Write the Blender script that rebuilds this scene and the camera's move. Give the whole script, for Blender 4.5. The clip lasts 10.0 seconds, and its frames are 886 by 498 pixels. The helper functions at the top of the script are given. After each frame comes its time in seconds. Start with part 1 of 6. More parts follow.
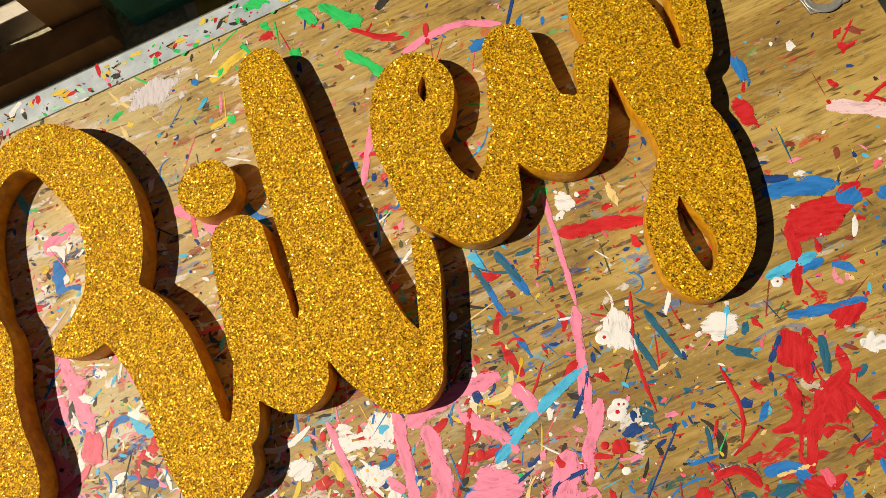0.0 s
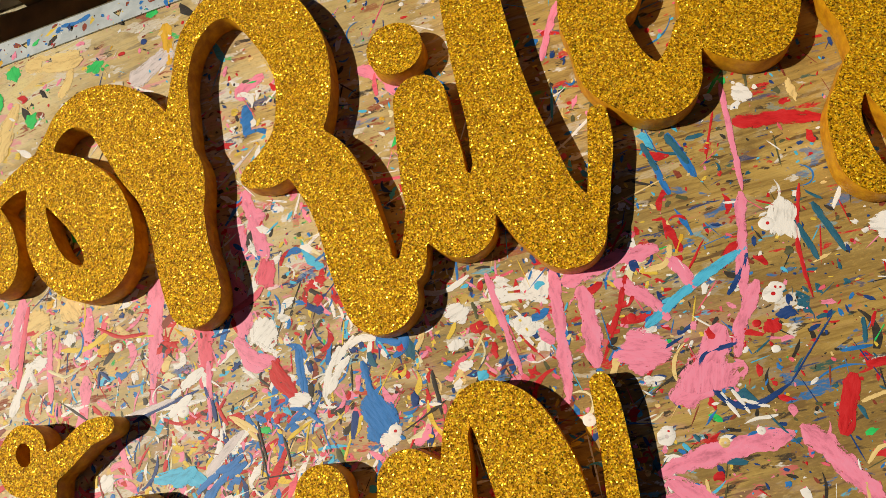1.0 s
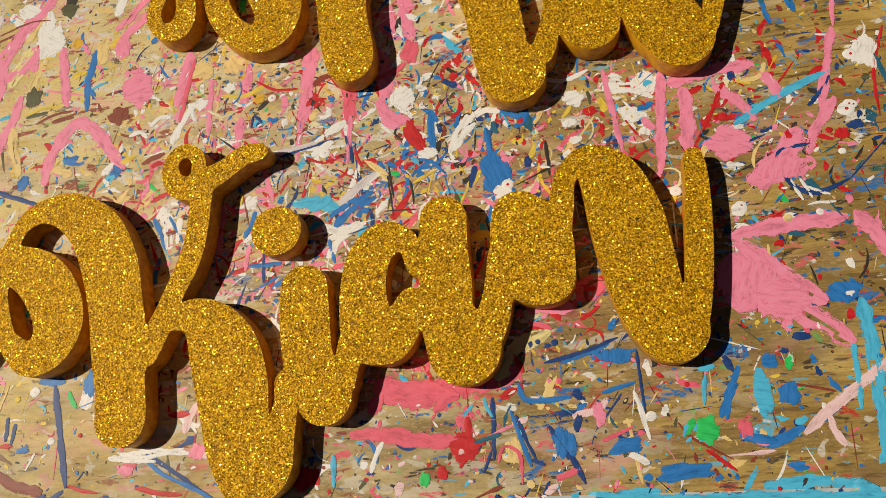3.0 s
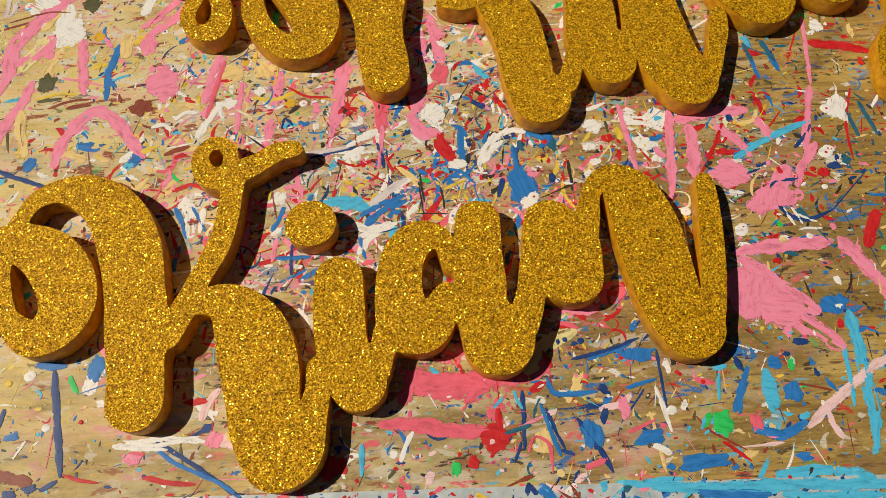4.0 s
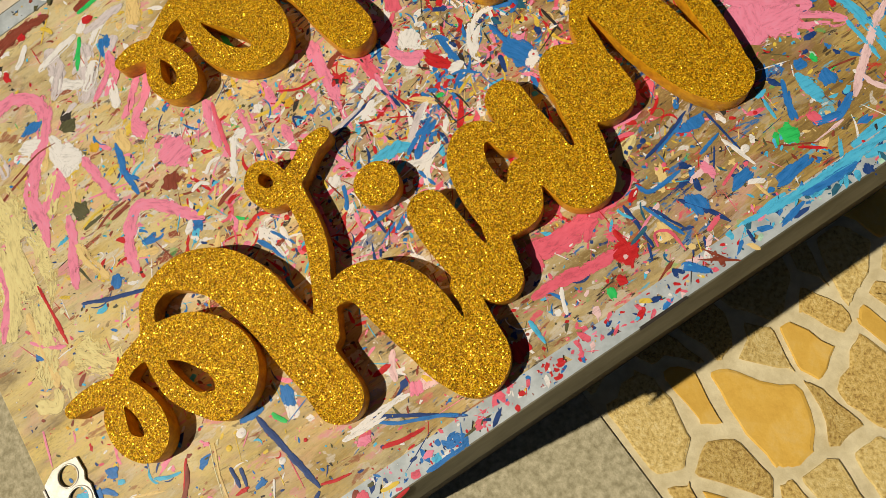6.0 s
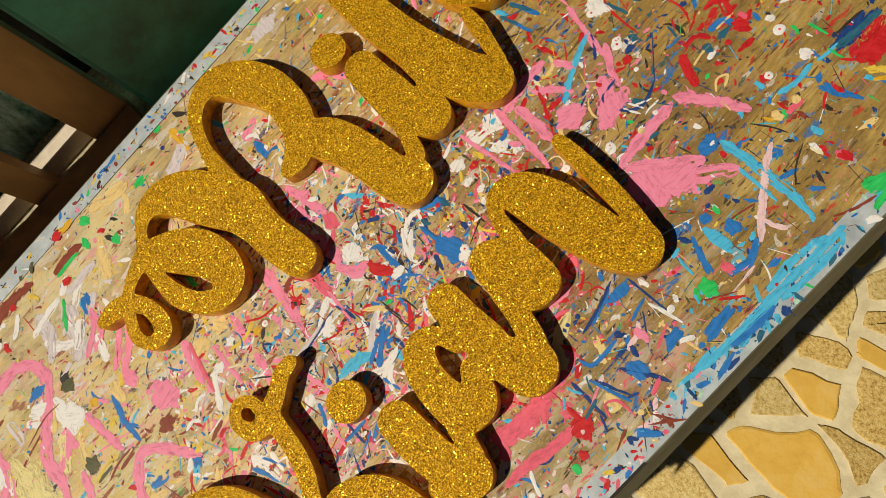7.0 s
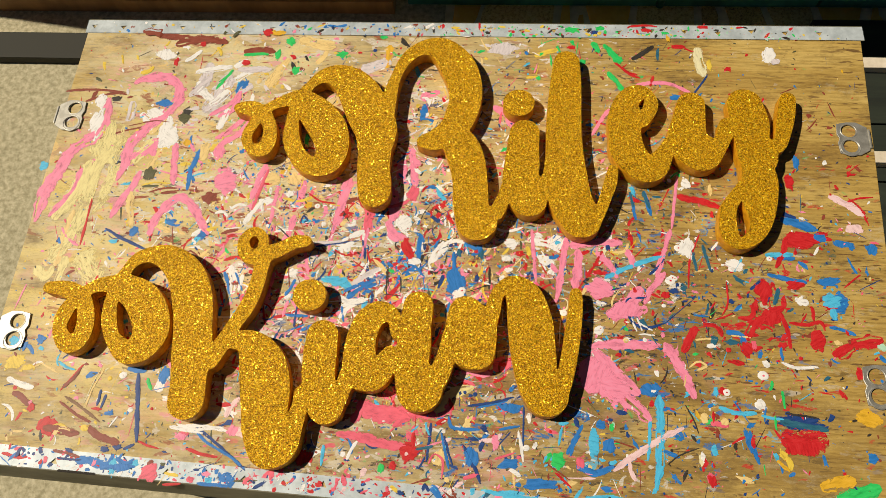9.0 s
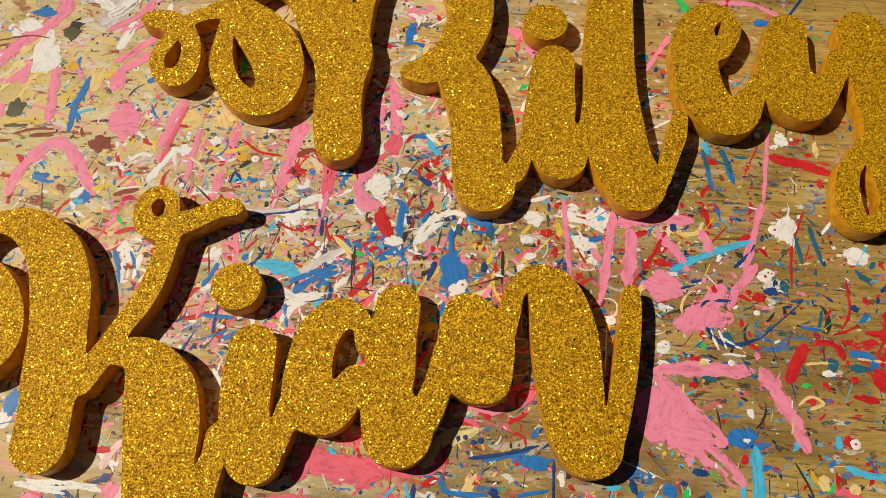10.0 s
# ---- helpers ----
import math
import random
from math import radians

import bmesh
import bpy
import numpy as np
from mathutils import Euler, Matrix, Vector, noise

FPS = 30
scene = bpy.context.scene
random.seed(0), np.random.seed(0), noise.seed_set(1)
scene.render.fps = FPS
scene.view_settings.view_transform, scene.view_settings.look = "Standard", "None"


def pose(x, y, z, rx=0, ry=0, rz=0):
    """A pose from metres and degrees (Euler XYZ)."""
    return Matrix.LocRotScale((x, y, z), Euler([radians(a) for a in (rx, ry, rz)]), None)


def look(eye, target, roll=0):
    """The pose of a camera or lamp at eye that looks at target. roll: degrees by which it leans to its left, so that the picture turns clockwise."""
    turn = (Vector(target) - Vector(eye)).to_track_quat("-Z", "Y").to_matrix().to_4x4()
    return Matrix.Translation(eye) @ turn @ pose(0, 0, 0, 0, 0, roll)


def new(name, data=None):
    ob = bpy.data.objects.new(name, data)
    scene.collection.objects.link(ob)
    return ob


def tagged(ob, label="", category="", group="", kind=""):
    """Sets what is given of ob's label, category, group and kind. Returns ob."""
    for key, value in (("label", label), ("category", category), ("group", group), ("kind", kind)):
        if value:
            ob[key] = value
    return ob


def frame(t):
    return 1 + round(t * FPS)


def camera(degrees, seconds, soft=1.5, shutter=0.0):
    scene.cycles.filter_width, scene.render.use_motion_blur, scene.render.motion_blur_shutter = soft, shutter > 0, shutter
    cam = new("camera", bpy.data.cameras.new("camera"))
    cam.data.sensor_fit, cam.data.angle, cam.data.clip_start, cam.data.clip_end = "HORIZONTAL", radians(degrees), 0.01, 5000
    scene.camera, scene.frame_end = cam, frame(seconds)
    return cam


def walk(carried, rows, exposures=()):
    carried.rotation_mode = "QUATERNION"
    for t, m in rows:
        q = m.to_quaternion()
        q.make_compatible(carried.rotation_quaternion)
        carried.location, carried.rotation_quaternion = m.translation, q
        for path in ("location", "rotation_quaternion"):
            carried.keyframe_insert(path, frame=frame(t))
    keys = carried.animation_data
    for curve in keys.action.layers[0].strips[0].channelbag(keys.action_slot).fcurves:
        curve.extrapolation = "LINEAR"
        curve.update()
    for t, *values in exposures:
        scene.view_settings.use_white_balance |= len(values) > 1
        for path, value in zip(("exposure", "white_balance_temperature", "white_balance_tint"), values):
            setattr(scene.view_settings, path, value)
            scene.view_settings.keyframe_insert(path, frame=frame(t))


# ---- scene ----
cam = camera(63.1, 10.0, soft=0.7)
PATH = [
    (0, (0.263, 0.013, 1.239), (0.168, 0.603, -0.669), -32.5),
    (0.5, (0.217, -0.008, 1.25), (0.036, 0.566, -0.657), -37.3),
    (1, (0.174, -0.046, 1.259), (-0.127, 0.537, -0.631), -42.5),
    (1.5, (0.123, -0.083, 1.266), (-0.257, 0.469, -0.618), -46.2),
    (2, (0.102, -0.136, 1.274), (-0.342, 0.346, -0.615), -52.1),
    (2.5, (0.099, -0.177, 1.29), (-0.33, 0.308, -0.602), -49.7),
    (2.7, (0.09, -0.202, 1.305), (-0.309, 0.31, -0.587), -45.0),
    (3.8, (-0.029, -0.281, 1.341), (-0.086, 0.441, -0.523), -8.7),
    (4, (-0.058, -0.303, 1.338), (-0.056, 0.476, -0.504), -3.8),
    (4.5, (-0.113, -0.322, 1.341), (-0.001, 0.504, -0.477), 4.2),
    (5, (-0.184, -0.353, 1.324), (-0.042, 0.468, -0.494), 4.5),
    (5.2, (-0.193, -0.358, 1.337), (-0.072, 0.442, -0.492), 2.0),
    (6.3, (-0.118, -0.293, 1.423), (-0.138, 0.281, -0.493), -51.2),
    (6.5, (-0.081, -0.281, 1.441), (-0.088, 0.33, -0.464), -54.6),
    (7, (0.017, -0.258, 1.478), (0.006, 0.431, -0.399), -49.2),
    (7.5, (0.048, -0.281, 1.512), (-0.02, 0.513, -0.323), -28.9),
    (8, (0.061, -0.292, 1.542), (-0.089, 0.457, -0.306), -17.1),
    (8.5, (0.076, -0.302, 1.586), (-0.072, 0.429, -0.269), -12.0),
    (9, (0.078, -0.322, 1.659), (-0.082, 0.433, -0.186), -9.1),
    (9.3, (0.067, -0.308, 1.605), (-0.097, 0.429, -0.247), -8.6),
    (9.5, (0.06, -0.287, 1.538), (-0.11, 0.427, -0.322), -8.9),
    (10, (0.039, -0.226, 1.371), (-0.053, 0.523, -0.482), -3.2),
]
EXPOSURE = [(0.0, 0.10), (0.5, 0.0), (1.0, -0.14), (2.0, -0.30), (2.7, -0.29), (3.8, -0.22), (5.2, -0.18), (6.5, -0.18), (7.5, -0.17), (8.5, -0.18), (9.0, 0.02), (9.3, 0.02), (9.6, -0.18), (10.0, -0.20)]
walk(cam, [(t, look(eye, target, roll)) for t, eye, target, roll in PATH], EXPOSURE)

# ---- light: open sky, one high sun from the table's far-left side ----
SUN_FROM = Vector((-0.80, 0.12, 1.0)).normalized()
world = bpy.data.worlds.new("sky")
scene.world = world
world.use_nodes = True
wn = world.node_tree.nodes
sky = wn.new("ShaderNodeTexSky")
sky.sky_type, sky.sun_disc = "NISHITA", False
sky.sun_elevation = math.asin(SUN_FROM.z)
sky.sun_rotation = math.atan2(SUN_FROM.x, SUN_FROM.y)
world.node_tree.links.new(sky.outputs[0], wn["Background"].inputs[0])
wn["Background"].inputs[1].default_value = 0.011
sun_data = bpy.data.lights.new("sun", "SUN")
sun_data.energy, sun_data.angle, sun_data.color = 4.15, radians(0.53), (1.0, 0.88, 0.70)
sun = new("sun", sun_data)
sun.matrix_world = look(SUN_FROM * 12, (0, 0, 0))

# ---- materials ----
TOP = 0.75          # height of the work surface


def material(name, rough=0.6, metal=0.0, color=(0.5, 0.5, 0.5)):
    m = bpy.data.materials.new(name)
    m.use_nodes = True
    b = m.node_tree.nodes["Principled BSDF"]
    b.inputs["Roughness"].default_value = rough
    b.inputs["Metallic"].default_value = metal
    b.inputs["Base Color"].default_value = (*color, 1)
    return m


def node(m, kind, **values):
    n = m.node_tree.nodes.new(kind)
    for key, v in values.items():
        n.inputs[key].default_value = v
    return n


def wire(m, a, b):
    m.node_tree.links.new(a, b)


def coords(m, scale=(1, 1, 1)):
    c = node(m, "ShaderNodeTexCoord")
    mp = node(m, "ShaderNodeMapping", Scale=scale)
    wire(m, c.outputs["Object"], mp.inputs[0])
    return mp.outputs[0]


def ramp(m, src, *stops):
    r = node(m, "ShaderNodeValToRGB")
    e = r.color_ramp.elements
    while len(e) < len(stops):
        e.new(0.5)
    for el, (p, c) in zip(e, stops):
        el.position, el.color = p, (*c, 1) if len(c) == 3 else c
    wire(m, src, r.inputs[0])
    return r.outputs[0]


def grains(m, scale, detail=6.0, stretch=(1, 1, 1), rough=0.6):
    n = node(m, "ShaderNodeTexNoise", Scale=scale, Detail=detail, Roughness=rough)
    wire(m, coords(m, stretch), n.inputs["Vector"])
    return n.outputs[0]


def mixed(m, fac, a, b, mode="MIX"):
    n = node(m, "ShaderNodeMix")
    n.data_type, n.blend_type = "RGBA", mode
    for v, k in ((fac, 0), (a, 6), (b, 7)):
        if isinstance(v, (int, float)):
            n.inputs[k].default_value = v
        elif isinstance(v, tuple):
            n.inputs[k].default_value = (*v, 1)
        else:
            wire(m, v, n.inputs[k])
    return n.outputs[2]


def bsdf(m):
    return m.node_tree.nodes["Principled BSDF"]


def bump(m, src, strength, dist):
    b = node(m, "ShaderNodeBump", Strength=strength, Distance=dist)
    wire(m, src, b.inputs["Height"])
    wire(m, b.outputs[0], bsdf(m).inputs["Normal"])
    return b


BLACK, WHITE = (0, 0, 0), (1, 1, 1)


# dried smears that soaked into the board: colour, size, direction, stretch, rarity, and where they gather (x, y, reach)
SMEARS = (((0.70, 0.66, 0.58), 24, 20, 2.5, 0.575, -0.15, 0.10, 0.50), ((0.78, 0.56, 0.22), 20, 70, 2.0, 0.61, -0.38, 0.12, 0.42),
          ((0.74, 0.28, 0.36), 22, 80, 3.0, 0.615, -0.25, 0.08, 0.45), ((0.30, 0.07, 0.035), 30, 12, 3.0, 0.625, -0.20, 0.10, 0.60),
          ((0.74, 0.12, 0.17), 34, -30, 2.5, 0.63, 0.02, -0.12, 0.40), ((0.56, 0.02, 0.025), 30, 65, 2.5, 0.64, 0.25, 0.00, 0.45),
          ((0.04, 0.17, 0.44), 30, -55, 2.5, 0.635, 0.10, -0.10, 0.50), ((0.015, 0.055, 0.20), 36, 50, 3.5, 0.635, 0.05, 0.02, 0.50),
          ((0.13, 0.46, 0.66), 34, 30, 2.5, 0.66, 0.15, -0.18, 0.45), ((0.78, 0.77, 0.74), 40, 60, 2.0, 0.645, 0.00, 0.06, 0.60),
          ((0.06, 0.045, 0.03), 46, 25, 3.0, 0.635, 0.00, 0.05, 0.70), ((0.05, 0.12, 0.10), 34, -40, 3.0, 0.655, 0.32, 0.02, 0.30),
          ((0.76, 0.53, 0.08), 40, -20, 2.0, 0.665, -0.25, 0.15, 0.50), ((0.05, 0.50, 0.13), 38, 40, 2.0, 0.685, 0.05, 0.20, 0.60))


# thin washes rubbed out with a rag or a wide brush
WASHES = (((0.82, 0.64, 0.19), 9, 72, 3.0, 0.44, -0.50, 0.02, 0.34), ((0.76, 0.66, 0.38), 8, 60, 2.0, 0.46, -0.30, 0.18, 0.42),
          ((0.82, 0.46, 0.36), 12, 75, 3.0, 0.52, -0.30, 0.12, 0.42), ((0.80, 0.74, 0.50), 15, 80, 2.5, 0.52, -0.22, -0.12, 0.40),
          ((0.78, 0.66, 0.30), 13, 20, 2.0, 0.54, -0.20, 0.32, 0.45), ((0.80, 0.36, 0.46), 10, 10, 2.0, 0.55, 0.12, -0.10, 0.26),
          ((0.22, 0.14, 0.045), 9, 8, 2.2, 0.43, 0.22, -0.17, 0.42), ((0.24, 0.155, 0.05), 11, 0, 2.6, 0.47, -0.06, -0.17, 0.36))


def smear(m, scale, turn, stretch, cut, cx, cy, reach, soft=0.025):
    tc = node(m, "ShaderNodeTexCoord")
    mp = node(m, "ShaderNodeMapping", Scale=(1, stretch, 1), Rotation=(0, 0, radians(turn)), Location=(scale * 0.7, cut * 9, 0))
    wire(m, tc.outputs["Object"], mp.inputs[0])
    n = node(m, "ShaderNodeTexNoise", Scale=scale, Detail=5.0, Roughness=0.55, Distortion=0.5)
    wire(m, mp.outputs[0], n.inputs["Vector"])
    mask = ramp(m, n.outputs[0], (cut, BLACK), (cut + soft, WHITE))
    sub = node(m, "ShaderNodeVectorMath")
    sub.operation = "DISTANCE"
    wire(m, tc.outputs["Object"], sub.inputs[0])
    sub.inputs[1].default_value = (cx, cy, TOP)
    near = node(m, "ShaderNodeMapRange")
    near.inputs["From Min"].default_value, near.inputs["From Max"].default_value = reach, reach * 0.45
    wire(m, sub.outputs["Value"], near.inputs["Value"])
    dry = ramp(m, grains(m, 220, 4, (1, 3, 1), 0.7), (0.36, (0.25, 0.25, 0.25)), (0.5, WHITE))
    return mixed(m, 1.0, mixed(m, 1.0, mask, near.outputs[0], "MULTIPLY"), dry, "MULTIPLY")


def plywood():
    m = material("worn_plywood", 0.6)
    bsdf(m).inputs["Specular IOR Level"].default_value = 0.3
    base = ramp(m, grains(m, 5, 5, (1, 5, 1)), (0.3, (0.36, 0.225, 0.055)), (0.5, (0.51, 0.345, 0.092)), (0.72, (0.63, 0.46, 0.15)))
    fine = ramp(m, grains(m, 30, 6, (1, 12, 1), 0.7), (0.35, (0.50, 0.45, 0.36)), (0.55, WHITE))
    c = mixed(m, 0.8, base, fine, "MULTIPLY")
    fleck = ramp(m, grains(m, 42, 2, (1, 6.5, 1), 0.5), (0.61, BLACK), (0.675, WHITE))
    where = ramp(m, grains(m, 3.2, 3), (0.36, BLACK), (0.52, WHITE))
    c = mixed(m, mixed(m, 1.0, fleck, where, "MULTIPLY"), c, (0.16, 0.09, 0.03))
    # thinned whitewash, rubbed over the half of the board that was painted on most
    sep = node(m, "ShaderNodeSeparateXYZ")
    wire(m, coords(m), sep.inputs[0])
    half = node(m, "ShaderNodeMapRange")
    half.inputs["From Min"].default_value, half.inputs["From Max"].default_value = 0.30, -0.25
    wire(m, sep.outputs[0], half.inputs["Value"])
    wash = ramp(m, grains(m, 6, 8, (1, 2.0, 1), 0.75), (0.36, BLACK), (0.62, WHITE))
    wash = mixed(m, 1.0, wash, half.outputs[0], "MULTIPLY")
    c = mixed(m, mixed(m, 0.82, BLACK, wash), c, (0.68, 0.60, 0.37))
    scuff = ramp(m, grains(m, 11, 8, (1, 2.2, 1), 0.78), (0.57, BLACK), (0.68, WHITE))
    c = mixed(m, mixed(m, 0.6, BLACK, scuff), c, (0.60, 0.54, 0.38))
    dirt = ramp(m, grains(m, 13, 7, (1, 1.6, 1), 0.75), (0.525, BLACK), (0.67, WHITE))
    c = mixed(m, mixed(m, 0.65, BLACK, dirt), c, (0.13, 0.08, 0.03))
    for color, scale, turn, stretch, cut, cx, cy, reach in WASHES:
        c = mixed(m, mixed(m, 0.75, BLACK, smear(m, scale, turn, stretch, cut, cx, cy, reach, 0.14)), c, color)
    for color, scale, turn, stretch, cut, cx, cy, reach in SMEARS:
        c = mixed(m, smear(m, scale, turn, stretch, cut, cx, cy, reach), c, color)
    wire(m, c, bsdf(m).inputs["Base Color"])
    bump(m, grains(m, 60, 5, (1, 9, 1)), 0.35, 0.0008)
    return m


def glitter():
    """Packed gold flakes: each cell leans its own way, and a few flakes are bare metal that flash."""
    m = material("gold_glitter", 0.5, 0.3)
    v = node(m, "ShaderNodeTexVoronoi", Scale=1180.0)
    wire(m, coords(m), v.inputs["Vector"])
    sep = node(m, "ShaderNodeSeparateColor")
    wire(m, v.outputs["Color"], sep.inputs[0])
    geo = node(m, "ShaderNodeNewGeometry")
    off = node(m, "ShaderNodeVectorMath")
    off.operation = "SUBTRACT"
    wire(m, v.outputs["Color"], off.inputs[0])
    off.inputs[1].default_value = (0.5, 0.5, 0.5)
    sc = node(m, "ShaderNodeVectorMath")
    sc.operation = "SCALE"
    sc.inputs["Scale"].default_value = 0.85
    wire(m, off.outputs[0], sc.inputs[0])
    add = node(m, "ShaderNodeVectorMath")
    wire(m, sc.outputs[0], add.inputs[0])
    wire(m, geo.outputs["Normal"], add.inputs[1])
    nrm = node(m, "ShaderNodeVectorMath")
    nrm.operation = "NORMALIZE"
    wire(m, add.outputs[0], nrm.inputs[0])
    w = node(m, "ShaderNodeTexWhiteNoise")
    wire(m, v.outputs["Color"], w.inputs["Vector"])
    c = ramp(m, w.outputs["Value"], (0.0, (0.30, 0.12, 0.001)), (0.3, (0.61, 0.295, 0.002)), (0.7, (0.87, 0.475, 0.003)), (1.0, (1.0, 0.78, 0.05)))
    # lighter and darker clumps of flakes: sparkle contrast put into the colour
    clump = node(m, "ShaderNodeTexVoronoi", Scale=680.0)
    wire(m, coords(m), clump.inputs["Vector"])
    tone = node(m, "ShaderNodeTexWhiteNoise")
    wire(m, clump.outputs["Color"], tone.inputs["Vector"])
    c = mixed(m, 1.0, c, ramp(m, tone.outputs["Value"], (0.0, (0.40, 0.35, 0.30)), (0.4, (0.78, 0.75, 0.70)), (0.8, (1.0, 0.98, 0.9)), (1.0, (1.0, 1.0, 1.0))), "MULTIPLY")
    # larger bare flakes, few and far between
    big = node(m, "ShaderNodeTexVoronoi", Scale=500.0)
    wire(m, coords(m), big.inputs["Vector"])
    pick = node(m, "ShaderNodeTexWhiteNoise")
    wire(m, big.outputs["Color"], pick.inputs["Vector"])
    mask = mixed(m, 1.0, ramp(m, big.outputs["Distance"], (0.24, WHITE), (0.30, BLACK)), ramp(m, pick.outputs["Value"], (0.62, BLACK), (0.64, WHITE)), "MULTIPLY")
    o2 = node(m, "ShaderNodeVectorMath")
    o2.operation = "SUBTRACT"
    wire(m, big.outputs["Color"], o2.inputs[0])
    o2.inputs[1].default_value = (0.5, 0.5, 0.5)
    a2 = node(m, "ShaderNodeVectorMath")
    wire(m, o2.outputs[0], a2.inputs[0])
    wire(m, geo.outputs["Normal"], a2.inputs[1])
    n2 = node(m, "ShaderNodeVectorMath")
    n2.operation = "NORMALIZE"
    wire(m, a2.outputs[0], n2.inputs[0])
    wire(m, mixed(m, mask, nrm.outputs[0], n2.outputs[0]), bsdf(m).inputs["Normal"])
    wire(m, mixed(m, mask, c, (0.98, 0.70, 0.07)), bsdf(m).inputs["Base Color"])
    bsdf(m).inputs["Specular IOR Level"].default_value = 0.2
    metal = ramp(m, w.outputs["Value"], (0.92, (0.18, 0.18, 0.18)), (0.94, WHITE))
    wire(m, mixed(m, mask, metal, (0.6, 0.6, 0.6)), bsdf(m).inputs["Metallic"])
    rough = ramp(m, w.outputs["Value"], (0.92, (0.58, 0.58, 0.58)), (0.94, (0.30, 0.30, 0.30)))
    wire(m, mixed(m, mask, rough, (0.27, 0.27, 0.27)), bsdf(m).inputs["Roughness"])
    return m


def speckled(name, color, dark, scale, rough=0.7, metal=0.0, lo=0.35, hi=0.65, relief=0.2, dist=0.001, stretch=(1, 1, 1)):
    m = material(name, rough, metal)
    wire(m, ramp(m, grains(m, scale, 8, stretch, 0.65), (lo, dark), (hi, color)), bsdf(m).inputs["Base Color"])
    bump(m, grains(m, scale * 2.3, 6, stretch), relief, dist)
    return m


PLY = plywood()
GLITTER = glitter()
EDGE_GOLD = speckled("gold_painted_foam_edge", (0.74, 0.38, 0.006), (0.46, 0.18, 0.004), 120, 0.55)
STEEL = speckled("galvanised_steel", (0.60, 0.67, 0.71), (0.38, 0.44, 0.47), 45, 0.5, 0.1, relief=0.08)
# flange steel: weathered, and darkened in colour for the shade on its face
SHADED_STEEL = speckled("weathered_shaded_steel", (0.20, 0.19, 0.13), (0.10, 0.095, 0.06), 30, 0.7, 0.1, relief=0.2, stretch=(0.3, 1, 1))
CLASP = speckled("zinc_plated_clasp", (0.50, 0.49, 0.44), (0.32, 0.31, 0.27), 90, 0.45, 0.55, relief=0.1)
# near-black that stands for shade, in the slots and below the front edge
SHADE_DARK = material("shade_dark", 0.9, 0, (0.03, 0.025, 0.02))
BROWN = speckled("brown_painted_timber", (0.50, 0.26, 0.09), (0.32, 0.16, 0.052), 14, 0.6, stretch=(1, 1, 0.3))
CONCRETE = speckled("floor_concrete", (0.58, 0.53, 0.36), (0.30, 0.27, 0.16), 70, 0.9, relief=0.5, dist=0.003)
GROUT = speckled("pale_grout", (0.78, 0.70, 0.46), (0.60, 0.52, 0.31), 26, 0.9, relief=0.5, dist=0.003)
TIMBER = speckled("bare_pine", (0.42, 0.28, 0.13), (0.28, 0.17, 0.07), 10, 0.65, stretch=(4, 4, 0.5))


# ---- building helpers ----
def part(name, bm, mat, parent=None, label=""):
    me = bpy.data.meshes.new(name)
    bm.to_mesh(me)
    bm.free()
    for mt in (mat if isinstance(mat, (list, tuple)) else (mat,)):
        me.materials.append(mt)
    ob = new(name, me)
    if parent is not None:
        ob.parent = parent
    if label:
        tagged(ob, label)
    return ob


def box(bm, x0, x1, y0, y1, z0, z1, bevel=0.0):
    made = bmesh.ops.create_cube(bm, size=1.0, matrix=Matrix.LocRotScale(((x0 + x1) / 2, (y0 + y1) / 2, (z0 + z1) / 2), None, (x1 - x0, y1 - y0, z1 - z0)))
    if bevel:
        edges = {e for v in made["verts"] for e in v.link_edges}
        bmesh.ops.bevel(bm, geom=list(edges), offset=bevel, segments=2, affect="EDGES", profile=0.7)
    return bm


def boxed(*a, **k):
    return box(bmesh.new(), *a, **k)


def tube(bm, a, b, r, n=16):
    a, b = Vector(a), Vector(b)
    m = Matrix.Translation((a + b) / 2) @ (b - a).to_track_quat("Z", "Y").to_matrix().to_4x4()
    bmesh.ops.create_cone(bm, cap_ends=True, segments=n, radius1=r, radius2=r, depth=(b - a).length, matrix=m)
    return bm


def slab(loops, z0, z1, bevel=0.0):
    """A plate between two heights whose outline and holes are the given loops."""
    cu = bpy.data.curves.new("outline", "CURVE")
    cu.dimensions, cu.fill_mode = "2D", "BOTH"
    cu.extrude, cu.bevel_depth, cu.offset, cu.bevel_resolution = (z1 - z0) / 2 - bevel, bevel, -bevel, 1
    for loop in loops:
        sp = cu.splines.new("POLY")
        sp.points.add(len(loop) - 1)
        for p, (x, y) in zip(sp.points, loop):
            p.co = (x, y, 0, 1)
        sp.use_cyclic_u = True
    ob = new("outline", cu)
    bpy.context.view_layer.update()
    me = bpy.data.meshes.new_from_object(ob.evaluated_get(bpy.context.evaluated_depsgraph_get()))
    bm = bmesh.new()
    bm.from_mesh(me)
    bpy.data.objects.remove(ob)
    bpy.data.curves.remove(cu)
    bpy.data.meshes.remove(me)
    bmesh.ops.translate(bm, verts=bm.verts, vec=(0, 0, (z0 + z1) / 2))
    return bm


